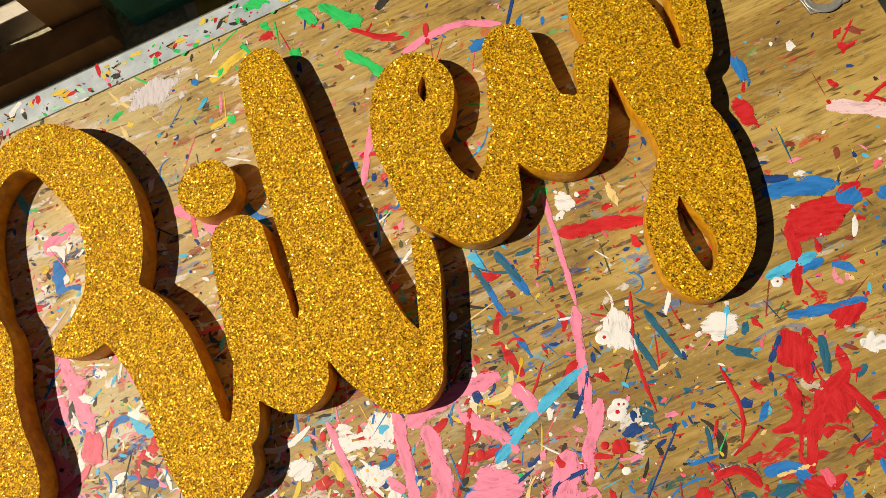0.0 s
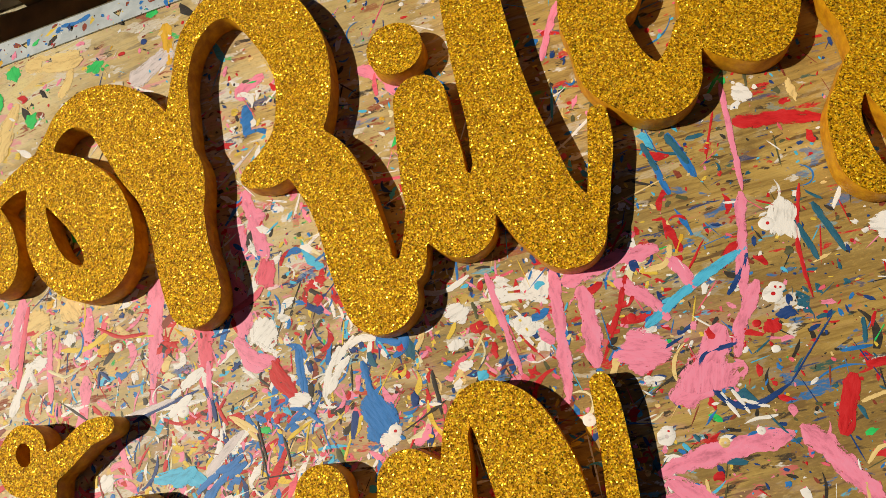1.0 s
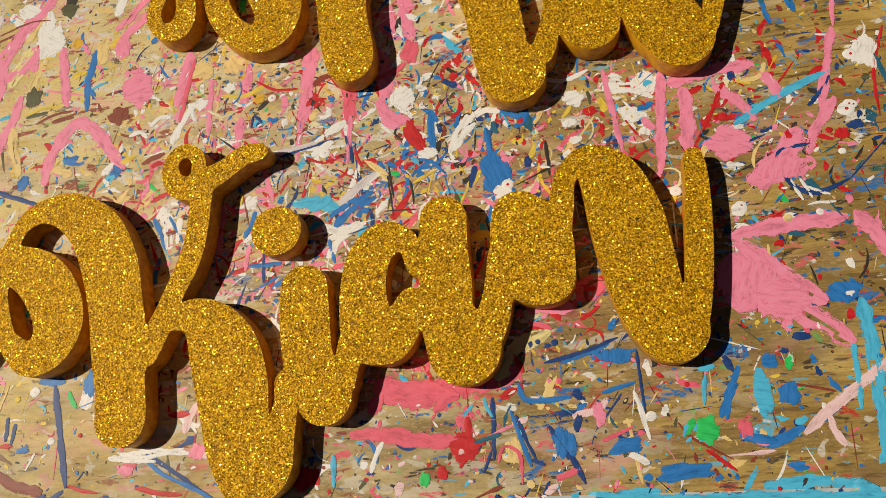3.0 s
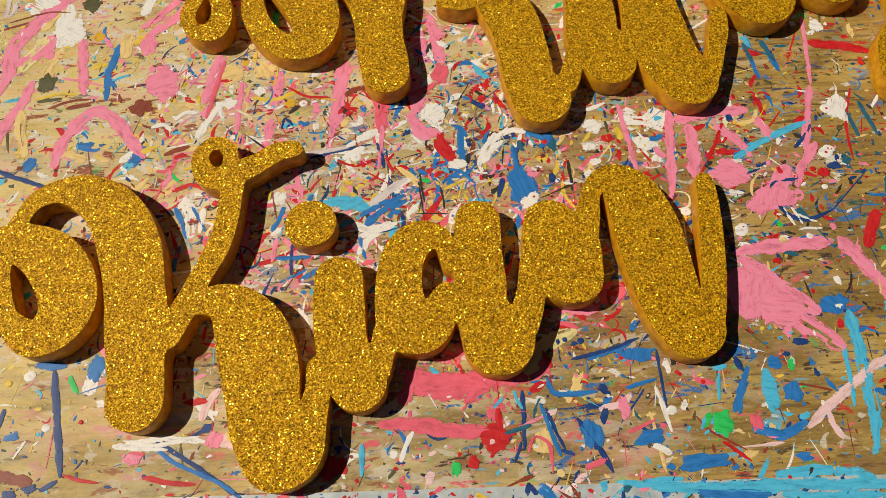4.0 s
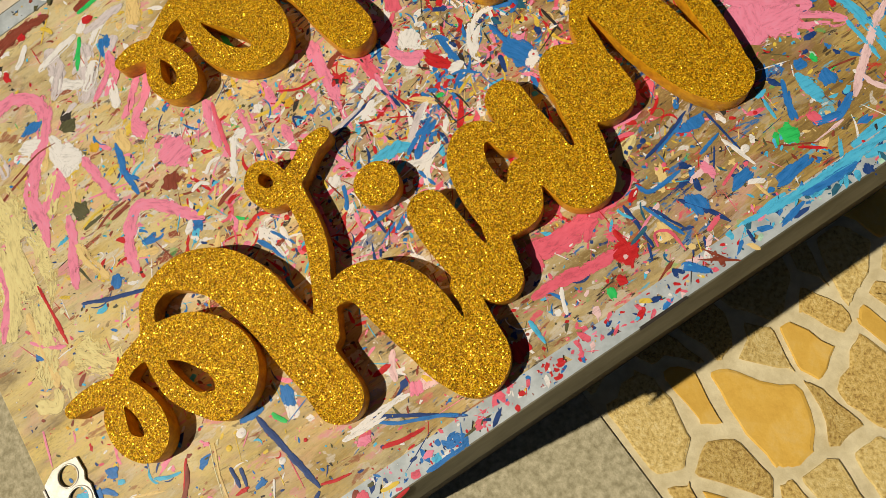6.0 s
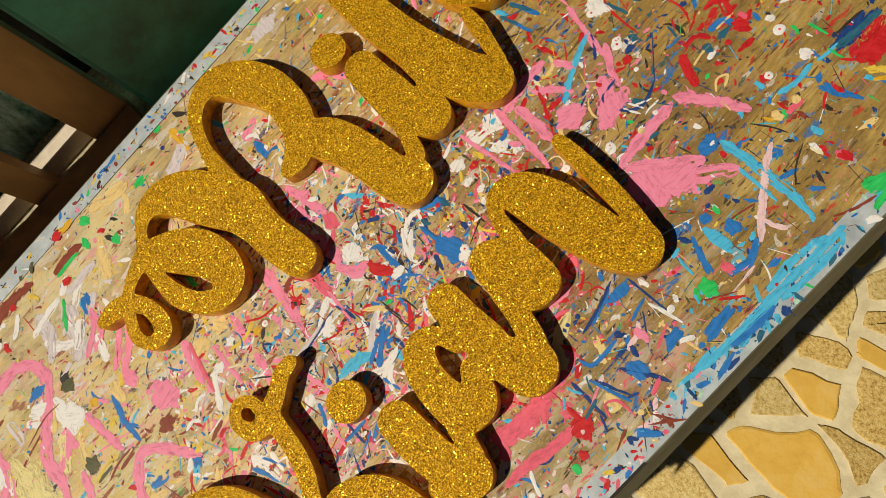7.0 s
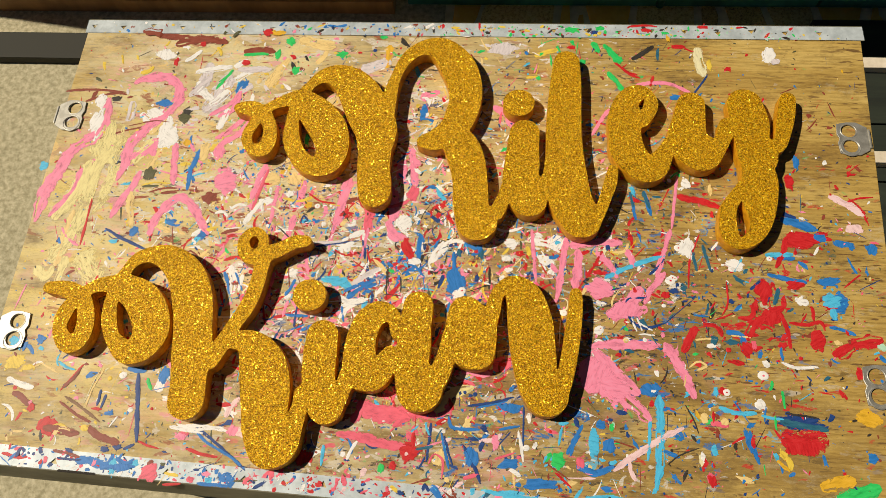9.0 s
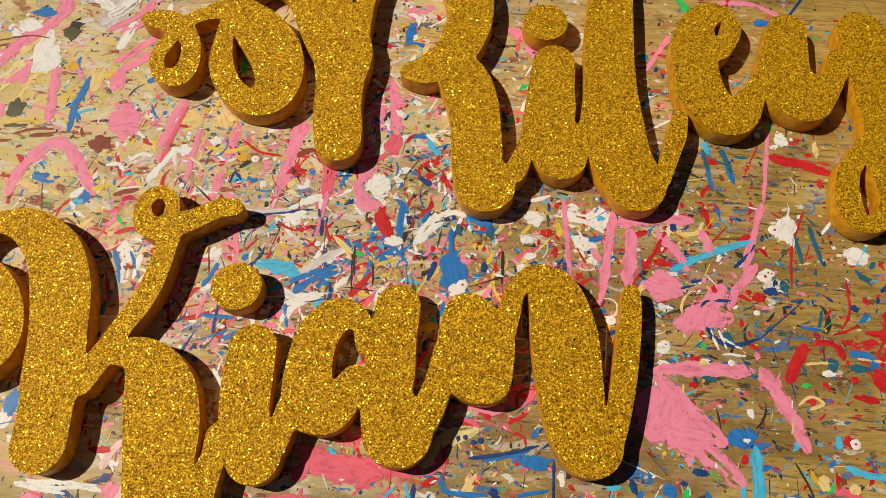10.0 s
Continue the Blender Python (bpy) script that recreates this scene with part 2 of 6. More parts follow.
def glide(nodes, step):
    """Points along a smooth line through the nodes (any number of coordinates each)."""
    p = [np.array(n, float) for n in nodes]
    p = [2 * p[0] - p[1]] + p + [2 * p[-1] - p[-2]]
    out = []
    for i in range(1, len(p) - 2):
        a, b, c, d = p[i - 1:i + 3]
        n = max(2, int(np.hypot(*(c - b)[:2]) / step))
        for k in range(n):
            t = k / n
            out.append(0.5 * (2 * b + (c - a) * t + (2 * a - 5 * b + 4 * c - d) * t * t + (3 * b - a - 3 * c + d) * t ** 3))
    out.append(p[-2])
    return np.array(out)


SEGMENTS = {1: "BL", 2: "RB", 4: "TR", 8: "LT", 3: "RL", 6: "TB", 12: "LR", 9: "BT", 7: "TL", 14: "LB", 13: "BR", 11: "RT", 5: "BLTR", 10: "RBLT"}


def brush_outline(strokes, h=0.0015):
    """The outlines, holes included, of what round brush strokes of changing width cover together."""
    dots = np.vstack([glide(s, 0.0008) for s in strokes])
    lo, hi = (dots[:, :2] - dots[:, 2:]).min(0) - 3 * h, (dots[:, :2] + dots[:, 2:]).max(0) + 3 * h
    nx, ny = (np.ceil((hi - lo) / h)).astype(int) + 1
    xs, ys = lo[0] + h * np.arange(nx), lo[1] + h * np.arange(ny)
    f = np.full((ny, nx), 0.02)
    for x, y, r in dots:
        i0, i1 = np.searchsorted(xs, (x - r - 0.004, x + r + 0.004))
        j0, j1 = np.searchsorted(ys, (y - r - 0.004, y + r + 0.004))
        d = np.hypot(xs[None, i0:i1] - x, ys[j0:j1, None] - y) - r
        np.minimum(f[j0:j1, i0:i1], d, out=f[j0:j1, i0:i1])
    s = (f < 0).astype(int)
    code = s[:-1, :-1] + 2 * s[:-1, 1:] + 4 * s[1:, 1:] + 8 * s[1:, :-1]
    follow, place = {}, {}
    for i, j in zip(*np.nonzero((code > 0) & (code < 15))):
        ends = {"B": (0, i, j), "T": (0, i + 1, j), "L": (1, i, j), "R": (1, i, j + 1)}
        seg = SEGMENTS[int(code[i, j])]
        for a, b in zip(seg[::2], seg[1::2]):
            follow[ends[a]] = ends[b]
            for k in (ends[a], ends[b]):
                if k not in place:
                    way, r, c = k
                    f0, f1 = f[r, c], (f[r + 1, c] if way else f[r, c + 1])
                    t = f0 / (f0 - f1)
                    place[k] = (xs[c] + (0 if way else t * h), ys[r] + (t * h if way else 0))
    loops = []
    while follow:
        key, b = follow.popitem()
        chain = [key]
        while b in follow:
            chain.append(b)
            b = follow.pop(b)
        pts = np.array([place[k] for k in chain])
        for _ in range(3):
            pts = (np.roll(pts, 1, 0) + 2 * pts + np.roll(pts, -1, 0)) / 4
        if len(pts) > 24:
            loops.append(pts[::2])
    return loops


def pale(x):
    """Stroke nodes from centimetres to metres; the blade ran a little inside the drawn line."""
    return [(a * 0.01, b * 0.01, (r - (0.10 if r > 1.3 else 0.06)) * 0.01) for a, b, r in x]


# ---- the gold cutouts ----
def cutout(strokes, label):
    """A foam cutout lying on the board: a core with a glitter sheet on top."""
    loops = brush_outline([pale(s) for s in strokes])
    z0, z1 = TOP + 0.0012, TOP + 0.0205
    core = slab(loops, z0, z1, 0.0007)
    for fc in core.faces:
        fc.smooth = abs(fc.normal.z) < 0.5
    ob = tagged(part("script_cutout", core, EDGE_GOLD), label, "sign letters", "gold cutouts")
    face = slab(loops, z1 - 0.0002, z1 + 0.0004)
    part("glitter_face", face, GLITTER, ob, "sparkling gold glitter sheet")
    return ob


# ---- floor, paving and the shaded yard behind ----
def grid_sheet(x0, x1, y0, y1, z):
    bm = bmesh.new()
    bmesh.ops.create_grid(bm, x_segments=2, y_segments=2, size=0.5, matrix=Matrix.LocRotScale(((x0 + x1) / 2, (y0 + y1) / 2, z), None, (x1 - x0, y1 - y0, 1)))
    return bm


JOINT = -0.105      # where the paving meets the concrete
ground = tagged(part("ground", grid_sheet(-60, 60, -60, 60, -0.0022), GROUT), "pale grout bed of the yard floor", "ground", kind="structure")
pad = tagged(part("floor", boxed(-8, JOINT, -6, 6, -0.0020, 0.0015, bevel=0.0008), CONCRETE), "rough grey-beige concrete slab beside the paving", "floor", kind="structure")


def stone_material(name, a, b, c, scale):
    m = material(name, 0.8)
    info = node(m, "ShaderNodeObjectInfo")
    col = ramp(m, grains(m, scale, 9, (1, 1, 1), 0.72), (0.34, b), (0.50, a), (0.66, c))
    hs = node(m, "ShaderNodeHueSaturation", Saturation=1.0)
    mr = node(m, "ShaderNodeMapRange")
    mr.inputs["To Min"].default_value, mr.inputs["To Max"].default_value = 0.82, 1.04
    wire(m, info.outputs["Random"], mr.inputs["Value"])
    wire(m, mr.outputs[0], hs.inputs["Value"])
    wire(m, col, hs.inputs["Color"])
    wire(m, hs.outputs[0], bsdf(m).inputs["Base Color"])
    bump(m, grains(m, scale * 1.6, 8), 0.6, 0.004)
    return m


STONES = (stone_material("ochre_flagstone", (0.80, 0.50, 0.085), (0.70, 0.41, 0.06), (0.82, 0.56, 0.16), 14),
          stone_material("rough_tan_flagstone", (0.66, 0.46, 0.13), (0.26, 0.14, 0.03), (0.78, 0.62, 0.27), 170),
          stone_material("buff_flagstone", (0.70, 0.53, 0.19), (0.38, 0.24, 0.06), (0.78, 0.65, 0.33), 130))


def clipped(poly, px, py, nx, ny):
    out = []
    for (ax, ay), (bx, by) in zip(poly, poly[1:] + poly[:1]):
        da, db = (ax - px) * nx + (ay - py) * ny, (bx - px) * nx + (by - py) * ny
        if da <= 0:
            out.append((ax, ay))
        if da * db < 0:
            t = da / (da - db)
            out.append((ax + t * (bx - ax), ay + t * (by - ay)))
    return out


def paving():
    """Irregular flagstones with wide joints, each a stone of its own."""
    rng = random.Random(11)
    LONG = 0.68         # the stones are longer than wide: they are laid out in a squeezed plan
    owner = tagged(new("pavement"), "crazy paving of ochre and buff flagstones in pale grout", "pavement", kind="structure")
    seeds = []
    for j in range(5000):
        r = 0.135 if j < 60 else 0.085 if j < 330 else 0.052
        p = (rng.uniform(JOINT, 1.9), rng.uniform(-1.6, 1.0) * LONG, r)
        if all(math.hypot(p[0] - q[0], p[1] - q[1]) > (r + q[2]) / 2 for q in seeds):
            seeds.append(p)
    for k, (x, y, r) in enumerate(seeds):
        poly = [(x - 0.3, y - 0.3), (x + 0.3, y - 0.3), (x + 0.3, y + 0.3), (x - 0.3, y + 0.3)]
        poly = clipped(poly, JOINT + 0.012, 0, -1, 0)
        for qx, qy, qr in seeds:
            d = math.hypot(qx - x, qy - y)
            if 0 < d < 0.6 and len(poly) > 2:
                nx, ny = (qx - x) / d, (qy - y) / d
                gap = 0.007 - 0.11 * (r * r - qr * qr) / d
                poly = clipped(poly, x + nx * (d / 2 - gap), y + ny * (d / 2 - gap), nx, ny)
        if len(poly) < 3:
            continue
        ring = []
        n = len(poly)
        for i in range(n):
            a, b = Vector(poly[i]), Vector(poly[(i + 1) % n])
            ln = (b - a).length
            for t in (0.1, 0.37, 0.63, 0.9):
                p = a.lerp(b, t)
                w = noise.noise(Vector((p.x * 22, p.y * 22, k * 0.1))) * min(0.014, ln * 0.17)
                nrm = Vector((b.y - a.y, a.x - b.x)).normalized()
                p = p - nrm * abs(w)
                p += 0.045 * Vector((noise.noise(Vector((p.x * 8, p.y * 8, 1))), noise.noise(Vector((p.x * 8, p.y * 8, 7)))))
                ring.append(Vector((max(p.x, JOINT + 0.006), p.y / LONG)))
        y /= LONG
        bm = bmesh.new()
        c = sum(ring, Vector((0, 0))) / len(ring)
        top = 0.0008 + rng.random() * 0.0014
        low = [bm.verts.new((p.x - x, p.y - y, -0.0021)) for p in ring]
        mid = [bm.verts.new((p.x - x, p.y - y, top - 0.0016)) for p in ring]
        up = [bm.verts.new(((p + (c - p) * 0.07).x - x, (p + (c - p) * 0.07).y - y, top)) for p in ring]
        m = len(ring)
        for i in range(m):
            j = (i + 1) % m
            bm.faces.new((low[i], low[j], mid[j], mid[i]))
            bm.faces.new((mid[i], mid[j], up[j], up[i]))
        bm.faces.new(up)
        ob = part("flagstone", bm, STONES[0 if k % 5 < 2 else 1 if k % 2 else 2], owner)
        ob.location = (x, y, 0)


# ---- the work table ----
def right_edge(y):
    return 0.578 + 0.055 * y


def front_edge(x):
    return -0.283 - 0.035 * x


LEFT, BACK = -0.600, 0.430
table = tagged(new("work_table"), "paint-splattered plywood work table with steel-edged long sides", "work table")


def build_table():
    fl, fr = (LEFT, front_edge(LEFT) + 0.002), (right_edge(-0.3), front_edge(0.56) + 0.002)
    br, bl = (right_edge(BACK), BACK - 0.002), (LEFT, BACK - 0.002)
    part("tabletop", slab([[fl, fr, br, bl]], TOP - 0.018, TOP, 0.001), PLY, table, "worn plywood board, scuffed and paint-stained")

    def trim(x0, y0, x1, y1, inward, first):
        """A steel angle along a long side, with punched triangles in its top flange."""
        a, b = Vector((x0, y0)), Vector((x1, y1))
        u = (b - a).normalized()
        n = Vector((-u.y, u.x)) * inward
        w = 0.0245
        at = lambda s, d: tuple(a + u * s + n * d)
        ln = (b - a).length
        loops = [[at(0, 0), at(ln, 0), at(ln, w), at(0, w)]]
        s = first
        k = 0
        while s < ln - 0.02:
            z = 0.002 * math.sin(k * 2.3)
            loops.append([at(s - 0.0045, 0.010 + z), at(s + 0.0055, 0.0085 + z), at(s + 0.001, 0.0165 + z)])
            s += 0.0492
            k += 1
        tr = part("edge_trim", slab(loops, TOP + 0.0002, TOP + 0.0016), STEEL, table, "galvanised steel edging with punched triangles")
        bm = bmesh.new()
        lean = 0.011 if inward > 0 else 0.0
        vs = [[bm.verts.new((*p, z)) for p in (at(0, -o), at(ln, -o), at(ln, -o - 0.0013), at(0, -o - 0.0013))] for z, o in ((TOP - 0.030, lean), (TOP + 0.0016, 0.0))]
        for i in range(4):
            bm.faces.new((vs[0][i], vs[0][(i + 1) % 4], vs[1][(i + 1) % 4], vs[1][i]))
        bm.faces.new(vs[0][::-1])
        bm.faces.new(vs[1])
        bmesh.ops.recalc_face_normals(bm, faces=bm.faces)
        part("flange", bm, SHADED_STEEL, tr, "weathered face of the steel edge, darkened in colour for its shade")
        if inward > 0:
            # no opening is cut: each slot's inner shade is a dark block
            for s0 in (0.135, 0.54, 0.945):
                bm = bmesh.new()
                q = [at(s0, -0.0017), at(s0 + 0.051, -0.0017), at(s0 + 0.050, 0.0012), at(s0 + 0.001, 0.0012)]
                vs = [bm.verts.new((*p, TOP + 0.00185)) for p in q]
                lo = [bm.verts.new((*p, TOP - 0.003)) for p in q]
                bm.faces.new(vs)
                for i in range(4):
                    bm.faces.new((lo[i], lo[(i + 1) % 4], vs[(i + 1) % 4], vs[i]))
                part("slot", bm, SHADE_DARK, tr, "slot in the steel edge, its inner shade put in as dark colour")

    trim(LEFT, front_edge(LEFT), right_edge(-0.3), front_edge(0.56), 1, 0.029)
    trim(LEFT - 0.003, BACK + 0.001, right_edge(BACK) + 0.003, BACK + 0.001, -1, 0.012)

    def clasp(x, y, side):
        """A catch plate with two round holes, its lip folded over the board's edge."""
        c = lambda cx, cy, r: [(cx + r * math.cos(t), cy + r * math.sin(t)) for t in np.linspace(0, 2 * math.pi, 28, endpoint=False)]
        o = [(-0.022, -0.028), (-0.006, -0.0315), (0.010, -0.0315), (0.026, -0.022), (0.028, -0.010), (0.028, 0.010), (0.026, 0.022),
             (0.010, 0.0315), (-0.006, 0.0315), (-0.022, 0.028), (-0.0235, 0.008), (-0.020, 0.0), (-0.0235, -0.008)]
        k = 0.84
        put = lambda pts: [(x + side * px * k, y + py * k) for px, py in pts]
        cl = part("clasp", slab([put(o), put(c(-0.004, 0.0145, 0.0118)), put(c(-0.004, -0.0145, 0.0118))], TOP + 0.0004, TOP + 0.0024, 0.0005), CLASP, table, "worn zinc catch plate with two round holes")
        for s in (1, -1):
            bm = bmesh.new()
            prof = [(0.0118, 0.0022), (0.0126, 0.0034), (0.0140, 0.0022)]
            rings = []
            for t in np.linspace(0, 2 * math.pi, 28, endpoint=False):
                rings.append([bm.verts.new((x + k * (side * -0.004 + r * math.cos(t)), y + k * (0.0145 * s + r * math.sin(t)), TOP + z)) for r, z in prof])
            for i in range(28):
                for k in range(2):
                    f = bm.faces.new((rings[i][k], rings[(i + 1) % 28][k], rings[(i + 1) % 28][k + 1], rings[i][k + 1]))
                    f.smooth = True
            part("rim", bm, CLASP, cl)
        part("lip", boxed(*sorted((x + side * 0.0223, x + side * 0.0249)), y - 0.015, y + 0.015, TOP - 0.02, TOP + 0.0036, bevel=0.001), CLASP, cl)

    clasp(0.562, 0.237, 1)
    clasp(0.545, -0.112, 1)
    clasp(-0.585, 0.250, -1)
    clasp(-0.576, -0.090, -1)
    # Added panel: lengthens the table's shadow; its near-black colour stands for shade.
    bm = bmesh.new()
    ends = [(LEFT + 0.01, front_edge(LEFT) + 0.006), (0.55, front_edge(0.55) + 0.006), (0.55, front_edge(0.55) + 0.022), (LEFT + 0.01, front_edge(LEFT) + 0.022)]
    low, high = [[bm.verts.new((*p, z)) for p in ends] for z in (0.004, TOP - 0.034)]
    for i in range(4):
        bm.faces.new((low[i], low[(i + 1) % 4], high[(i + 1) % 4], high[i]))
    bm.faces.new(low[::-1])
    bm.faces.new(high)
    part("front_shade_panel", bm, SHADE_DARK, table, "added near-black panel that lengthens the shade under the front edge")
    for x in (-0.5, 0.47):
        for y in (-0.2, 0.36):
            part("leg", boxed(x - 0.022, x + 0.022, y - 0.022, y + 0.022, 0.0, TOP - 0.058, bevel=0.003), TIMBER, table)
        part("cross_rail", boxed(x - 0.02, x + 0.02, -0.235, 0.385, TOP - 0.058, TOP - 0.0182, bevel=0.003), TIMBER, table)


build_table()

# brush strokes of the lettering: x, y and half width in centimetres
UPPER_CURL = [(-31.5, 25.7, 0.92), (-29.7, 25.6, 1.36), (-28, 24.8, 1.32), (-26.6, 23, 1.05), (-26.2, 20.5, 1.15), (-26.8, 18.9, 1.26), (-27.9, 18.6, 1.05), (-29.1, 19.3, 0.81), (-29.6, 21, 0.85), (-28.9, 23, 0.87), (-27.7, 25.2, 0.81), (-25.4, 26.8, 0.97), (-22.9, 27.5, 1.55)]
UPPER_RING = [(-21.4, 26.4, 2.28), (-19.6, 24.8, 2.69), (-17.9, 22.6, 2.83), (-17, 20.4, 2.64), (-16.8, 18.3, 2.35), (-17.5, 16.8, 2.09), (-19, 16.2, 1.62), (-20.5, 16.8, 1.45), (-22, 18.4, 1.37), (-23, 20.8, 1.29), (-23.2, 23.3, 1.03)]
UPPER_STEM = [(-23.2, 22.1, 1.12), (-23.2, 23.8, 1), (-23, 25.3, 1.03), (-22.1, 28.4, 1), (-21.2, 30, 0.82), (-19.7, 31.4, 1.2), (-17.6, 31.7, 1.92), (-15.4, 30.6, 2.58), (-13.6, 28.2, 3.18), (-12.2, 25.2, 3.2), (-10.8, 22.6, 3.18), (-10.6, 19.2, 2.54), (-10.5, 16.2, 2.44), (-10.2, 13.9, 2.47), (-10, 12.3, 2.35)]
UPPER_BOWL = [(-9.4, 23, 1.14), (-9.3, 27.6, 1.17), (-8.6, 31.6, 0.84), (-7.2, 35, 1.03), (-4.8, 36.9, 1.4), (-2, 36.7, 2.06), (0.3, 34, 2.66), (1.6, 30.8, 2.62), (1.9, 28, 2.47), (1.4, 25.2, 2.38), (0.3, 22.8, 2.11), (-1.8, 21, 1.8), (-3.3, 20.7, 1.25), (-4, 20.6, 0.81)]
UPPER_LEG = [(0.8, 21.4, 2.33), (2, 19.4, 2.61), (2.8, 17, 2.58), (3.2, 14.4, 2.51), (3.4, 12, 2.55), (3.6, 10.2, 2.5), (4.4, 8.4, 2.9)]
UPPER_JOIN = [(7, 9.7, 1.07), (7.4, 10.6, 1.07), (7.9, 12.1, 0.94), (8.5, 13.6, 1.1)]
UPPER_I = [(10.6, 22.4, 2.21), (10.4, 20, 2.33), (10.3, 17.3, 2.54), (10.2, 15, 2.62), (11, 13, 2.95), (11.4, 11.8, 2.54)]
UPPER_JOIN2 = [(13.4, 12.6, 1.01), (13.7, 13.8, 1.08), (14.2, 15.2, 1.3)]
UPPER_L = [(16.5, 34.7, 1.96), (16.4, 31.4, 2.3), (16.2, 27.2, 2.49), (16.1, 23.2, 2.57), (16.2, 19.2, 2.69), (16.3, 15.6, 3.09), (17, 12, 2.99), (18.4, 9.2, 2.82)]
UPPER_JOIN3 = [(20.7, 9.7, 0.81), (21, 10.5, 0.83), (21.7, 12.6, 0.87), (22.4, 14.8, 0.94), (22.8, 16.9, 0.78)]
UPPER_E = [(26.9, 24.9, 1.3), (27.8, 25.9, 1.1), (28.4, 27.4, 1.08), (28.3, 28.7, 0.87), (27.4, 29.6, 1.05), (26.1, 29.2, 1.57), (25, 27.8, 1.84), (24.6, 25, 2.43), (24.6, 22.8, 2.31), (24.8, 20.2, 2.5), (25.8, 18.4, 2.33), (27.1, 17.2, 2.26), (28.5, 17.5, 1.96), (29.8, 19.4, 1.28), (30.8, 21.2, 1.11)]
UPPER_U = [(34, 27.7, 2.04), (33.6, 25.2, 2.3), (33.2, 23, 2.65), (33.4, 21, 2.92), (34.8, 19.9, 3.01)]
UPPER_JOIN4 = [(36.9, 20, 1.19), (37.3, 20.8, 1.17), (38.3, 22.8, 1.14), (38.8, 24.3, 1.33)]
UPPER_Y = [(41.4, 27.9, 2.51), (41.8, 24.9, 2.77), (41.9, 22.2, 2.45), (42.4, 19.7, 2.79), (42.2, 18.1, 2.27), (42.3, 15.7, 2.45), (42, 13.4, 2.48), (42, 11.3, 1.98), (41.8, 9.4, 1.48), (41.1, 7.8, 1.12), (39.7, 6.6, 0.92), (38.4, 6.5, 0.95), (37.6, 7.9, 1.24), (37.6, 10, 1.14), (38, 11.8, 1.06), (39.1, 13.5, 0.94), (40, 15, 0.76)]
UPPER_YTIP = [(47.4, 28.8, 1.15), (46.8, 25.8, 1.25), (45.8, 22, 1), (45.1, 21.2, 1.2)]
LOWER_STEM = [(-42.6, -9.8, 1.01), (-43.5, -7.6, 1.1), (-43.8, -5.2, 1), (-43.4, -2.6, 1.05), (-42.6, -0.4, 0.83), (-41.5, 1.2, 0.99), (-39.4, 1.9, 1.32), (-37, 1.4, 1.95), (-34.4, -0.8, 2.54), (-32.8, -4.2, 2.8), (-32, -7.8, 2.69), (-31.4, -11.8, 2.75), (-31.2, -14.4, 2.45), (-31, -17, 2.45), (-31, -17.6, 2.45)]
LOWER_RING = [(-42.8, -2.8, 1.8), (-41.8, -3.2, 2.03), (-39.8, -4.4, 2.47), (-38.2, -6.5, 2.64), (-37.5, -8.7, 2.55), (-38, -10.5, 2.21), (-39.1, -11.5, 1.88), (-40.4, -11.7, 1.55), (-41.8, -10.6, 1.18), (-42.8, -9.4, 0.92), (-43.5, -7.5, 1.1)]
LOWER_CURL = [(-53, -3.4, 0.86), (-51.2, -3.4, 1.07), (-49.4, -3.9, 1.32), (-47.8, -4.9, 1.19), (-46.8, -7.1, 1.22), (-46.6, -9.2, 1.31), (-47.1, -10.6, 1.31), (-48.2, -11, 1.36), (-49.3, -10.2, 1.12), (-50, -8.8, 1.01), (-49.8, -6.8, 1.15), (-49, -5.2, 0.96), (-47.6, -3.7, 0.89), (-46, -2.8, 1.05), (-43.4, -2.4, 1.38)]
LOWER_ARM = [(-24, 2.1, 1.12), (-24.2, 0.2, 1.08), (-24.5, -2.4, 1.08), (-25.2, -4.9, 1.12), (-26.4, -7.3, 1.03), (-27.4, -9.6, 1.15), (-28.9, -12.3, 1.3)]
LOWER_FLICK = [(-24.4, 3.1, 0.81), (-24.6, 5, 0.72), (-26, 5.8, 0.75), (-27.2, 4.6, 0.81), (-26.8, 2.8, 1.03), (-25.6, 2.1, 1.18), (-24.2, 2.6, 1.16), (-23.2, 2.8, 1.2), (-21.9, 3.4, 1.09), (-20.2, 4.4, 1.04), (-18.8, 4.6, 0.9), (-18.4, 4.6, 0.67)]
LOWER_LEG = [(-26.4, -9.6, 1.1), (-24.5, -9.6, 1.58), (-22.9, -10.9, 2.42), (-21.8, -13, 3.15), (-21.1, -15.7, 3.26), (-20.8, -18, 3.04), (-20.5, -20.1, 2.92), (-20.2, -22, 2.48), (-19.7, -23, 2.3), (-18.6, -23, 2.04), (-17.8, -22.2, 1.97), (-17, -20, 1.41), (-16.4, -17.7, 1.1), (-16.2, -16, 1.23)]
LOWER_I = [(-14.7, -8.4, 2.16), (-14.7, -11, 2.26), (-14.5, -14, 2.21), (-13.8, -15.9, 2.25), (-13.2, -17.3, 2.4)]
LOWER_JOIN = [(-11.5, -16.4, 1.01), (-11.2, -15, 1.08), (-10.7, -13.3, 1.26)]
LOWER_A = [(-5.1, -7.6, 0.86), (-5.8, -5.4, 1), (-7.6, -5, 1.63), (-9, -6.4, 1.91), (-9.6, -8.6, 2.01), (-9.6, -11, 2.2), (-9.2, -12.6, 2.44), (-8.6, -13.1, 2.26), (-7.6, -13.2, 2.04), (-6.5, -12.1, 1.7), (-5.7, -10.4, 1.14)]
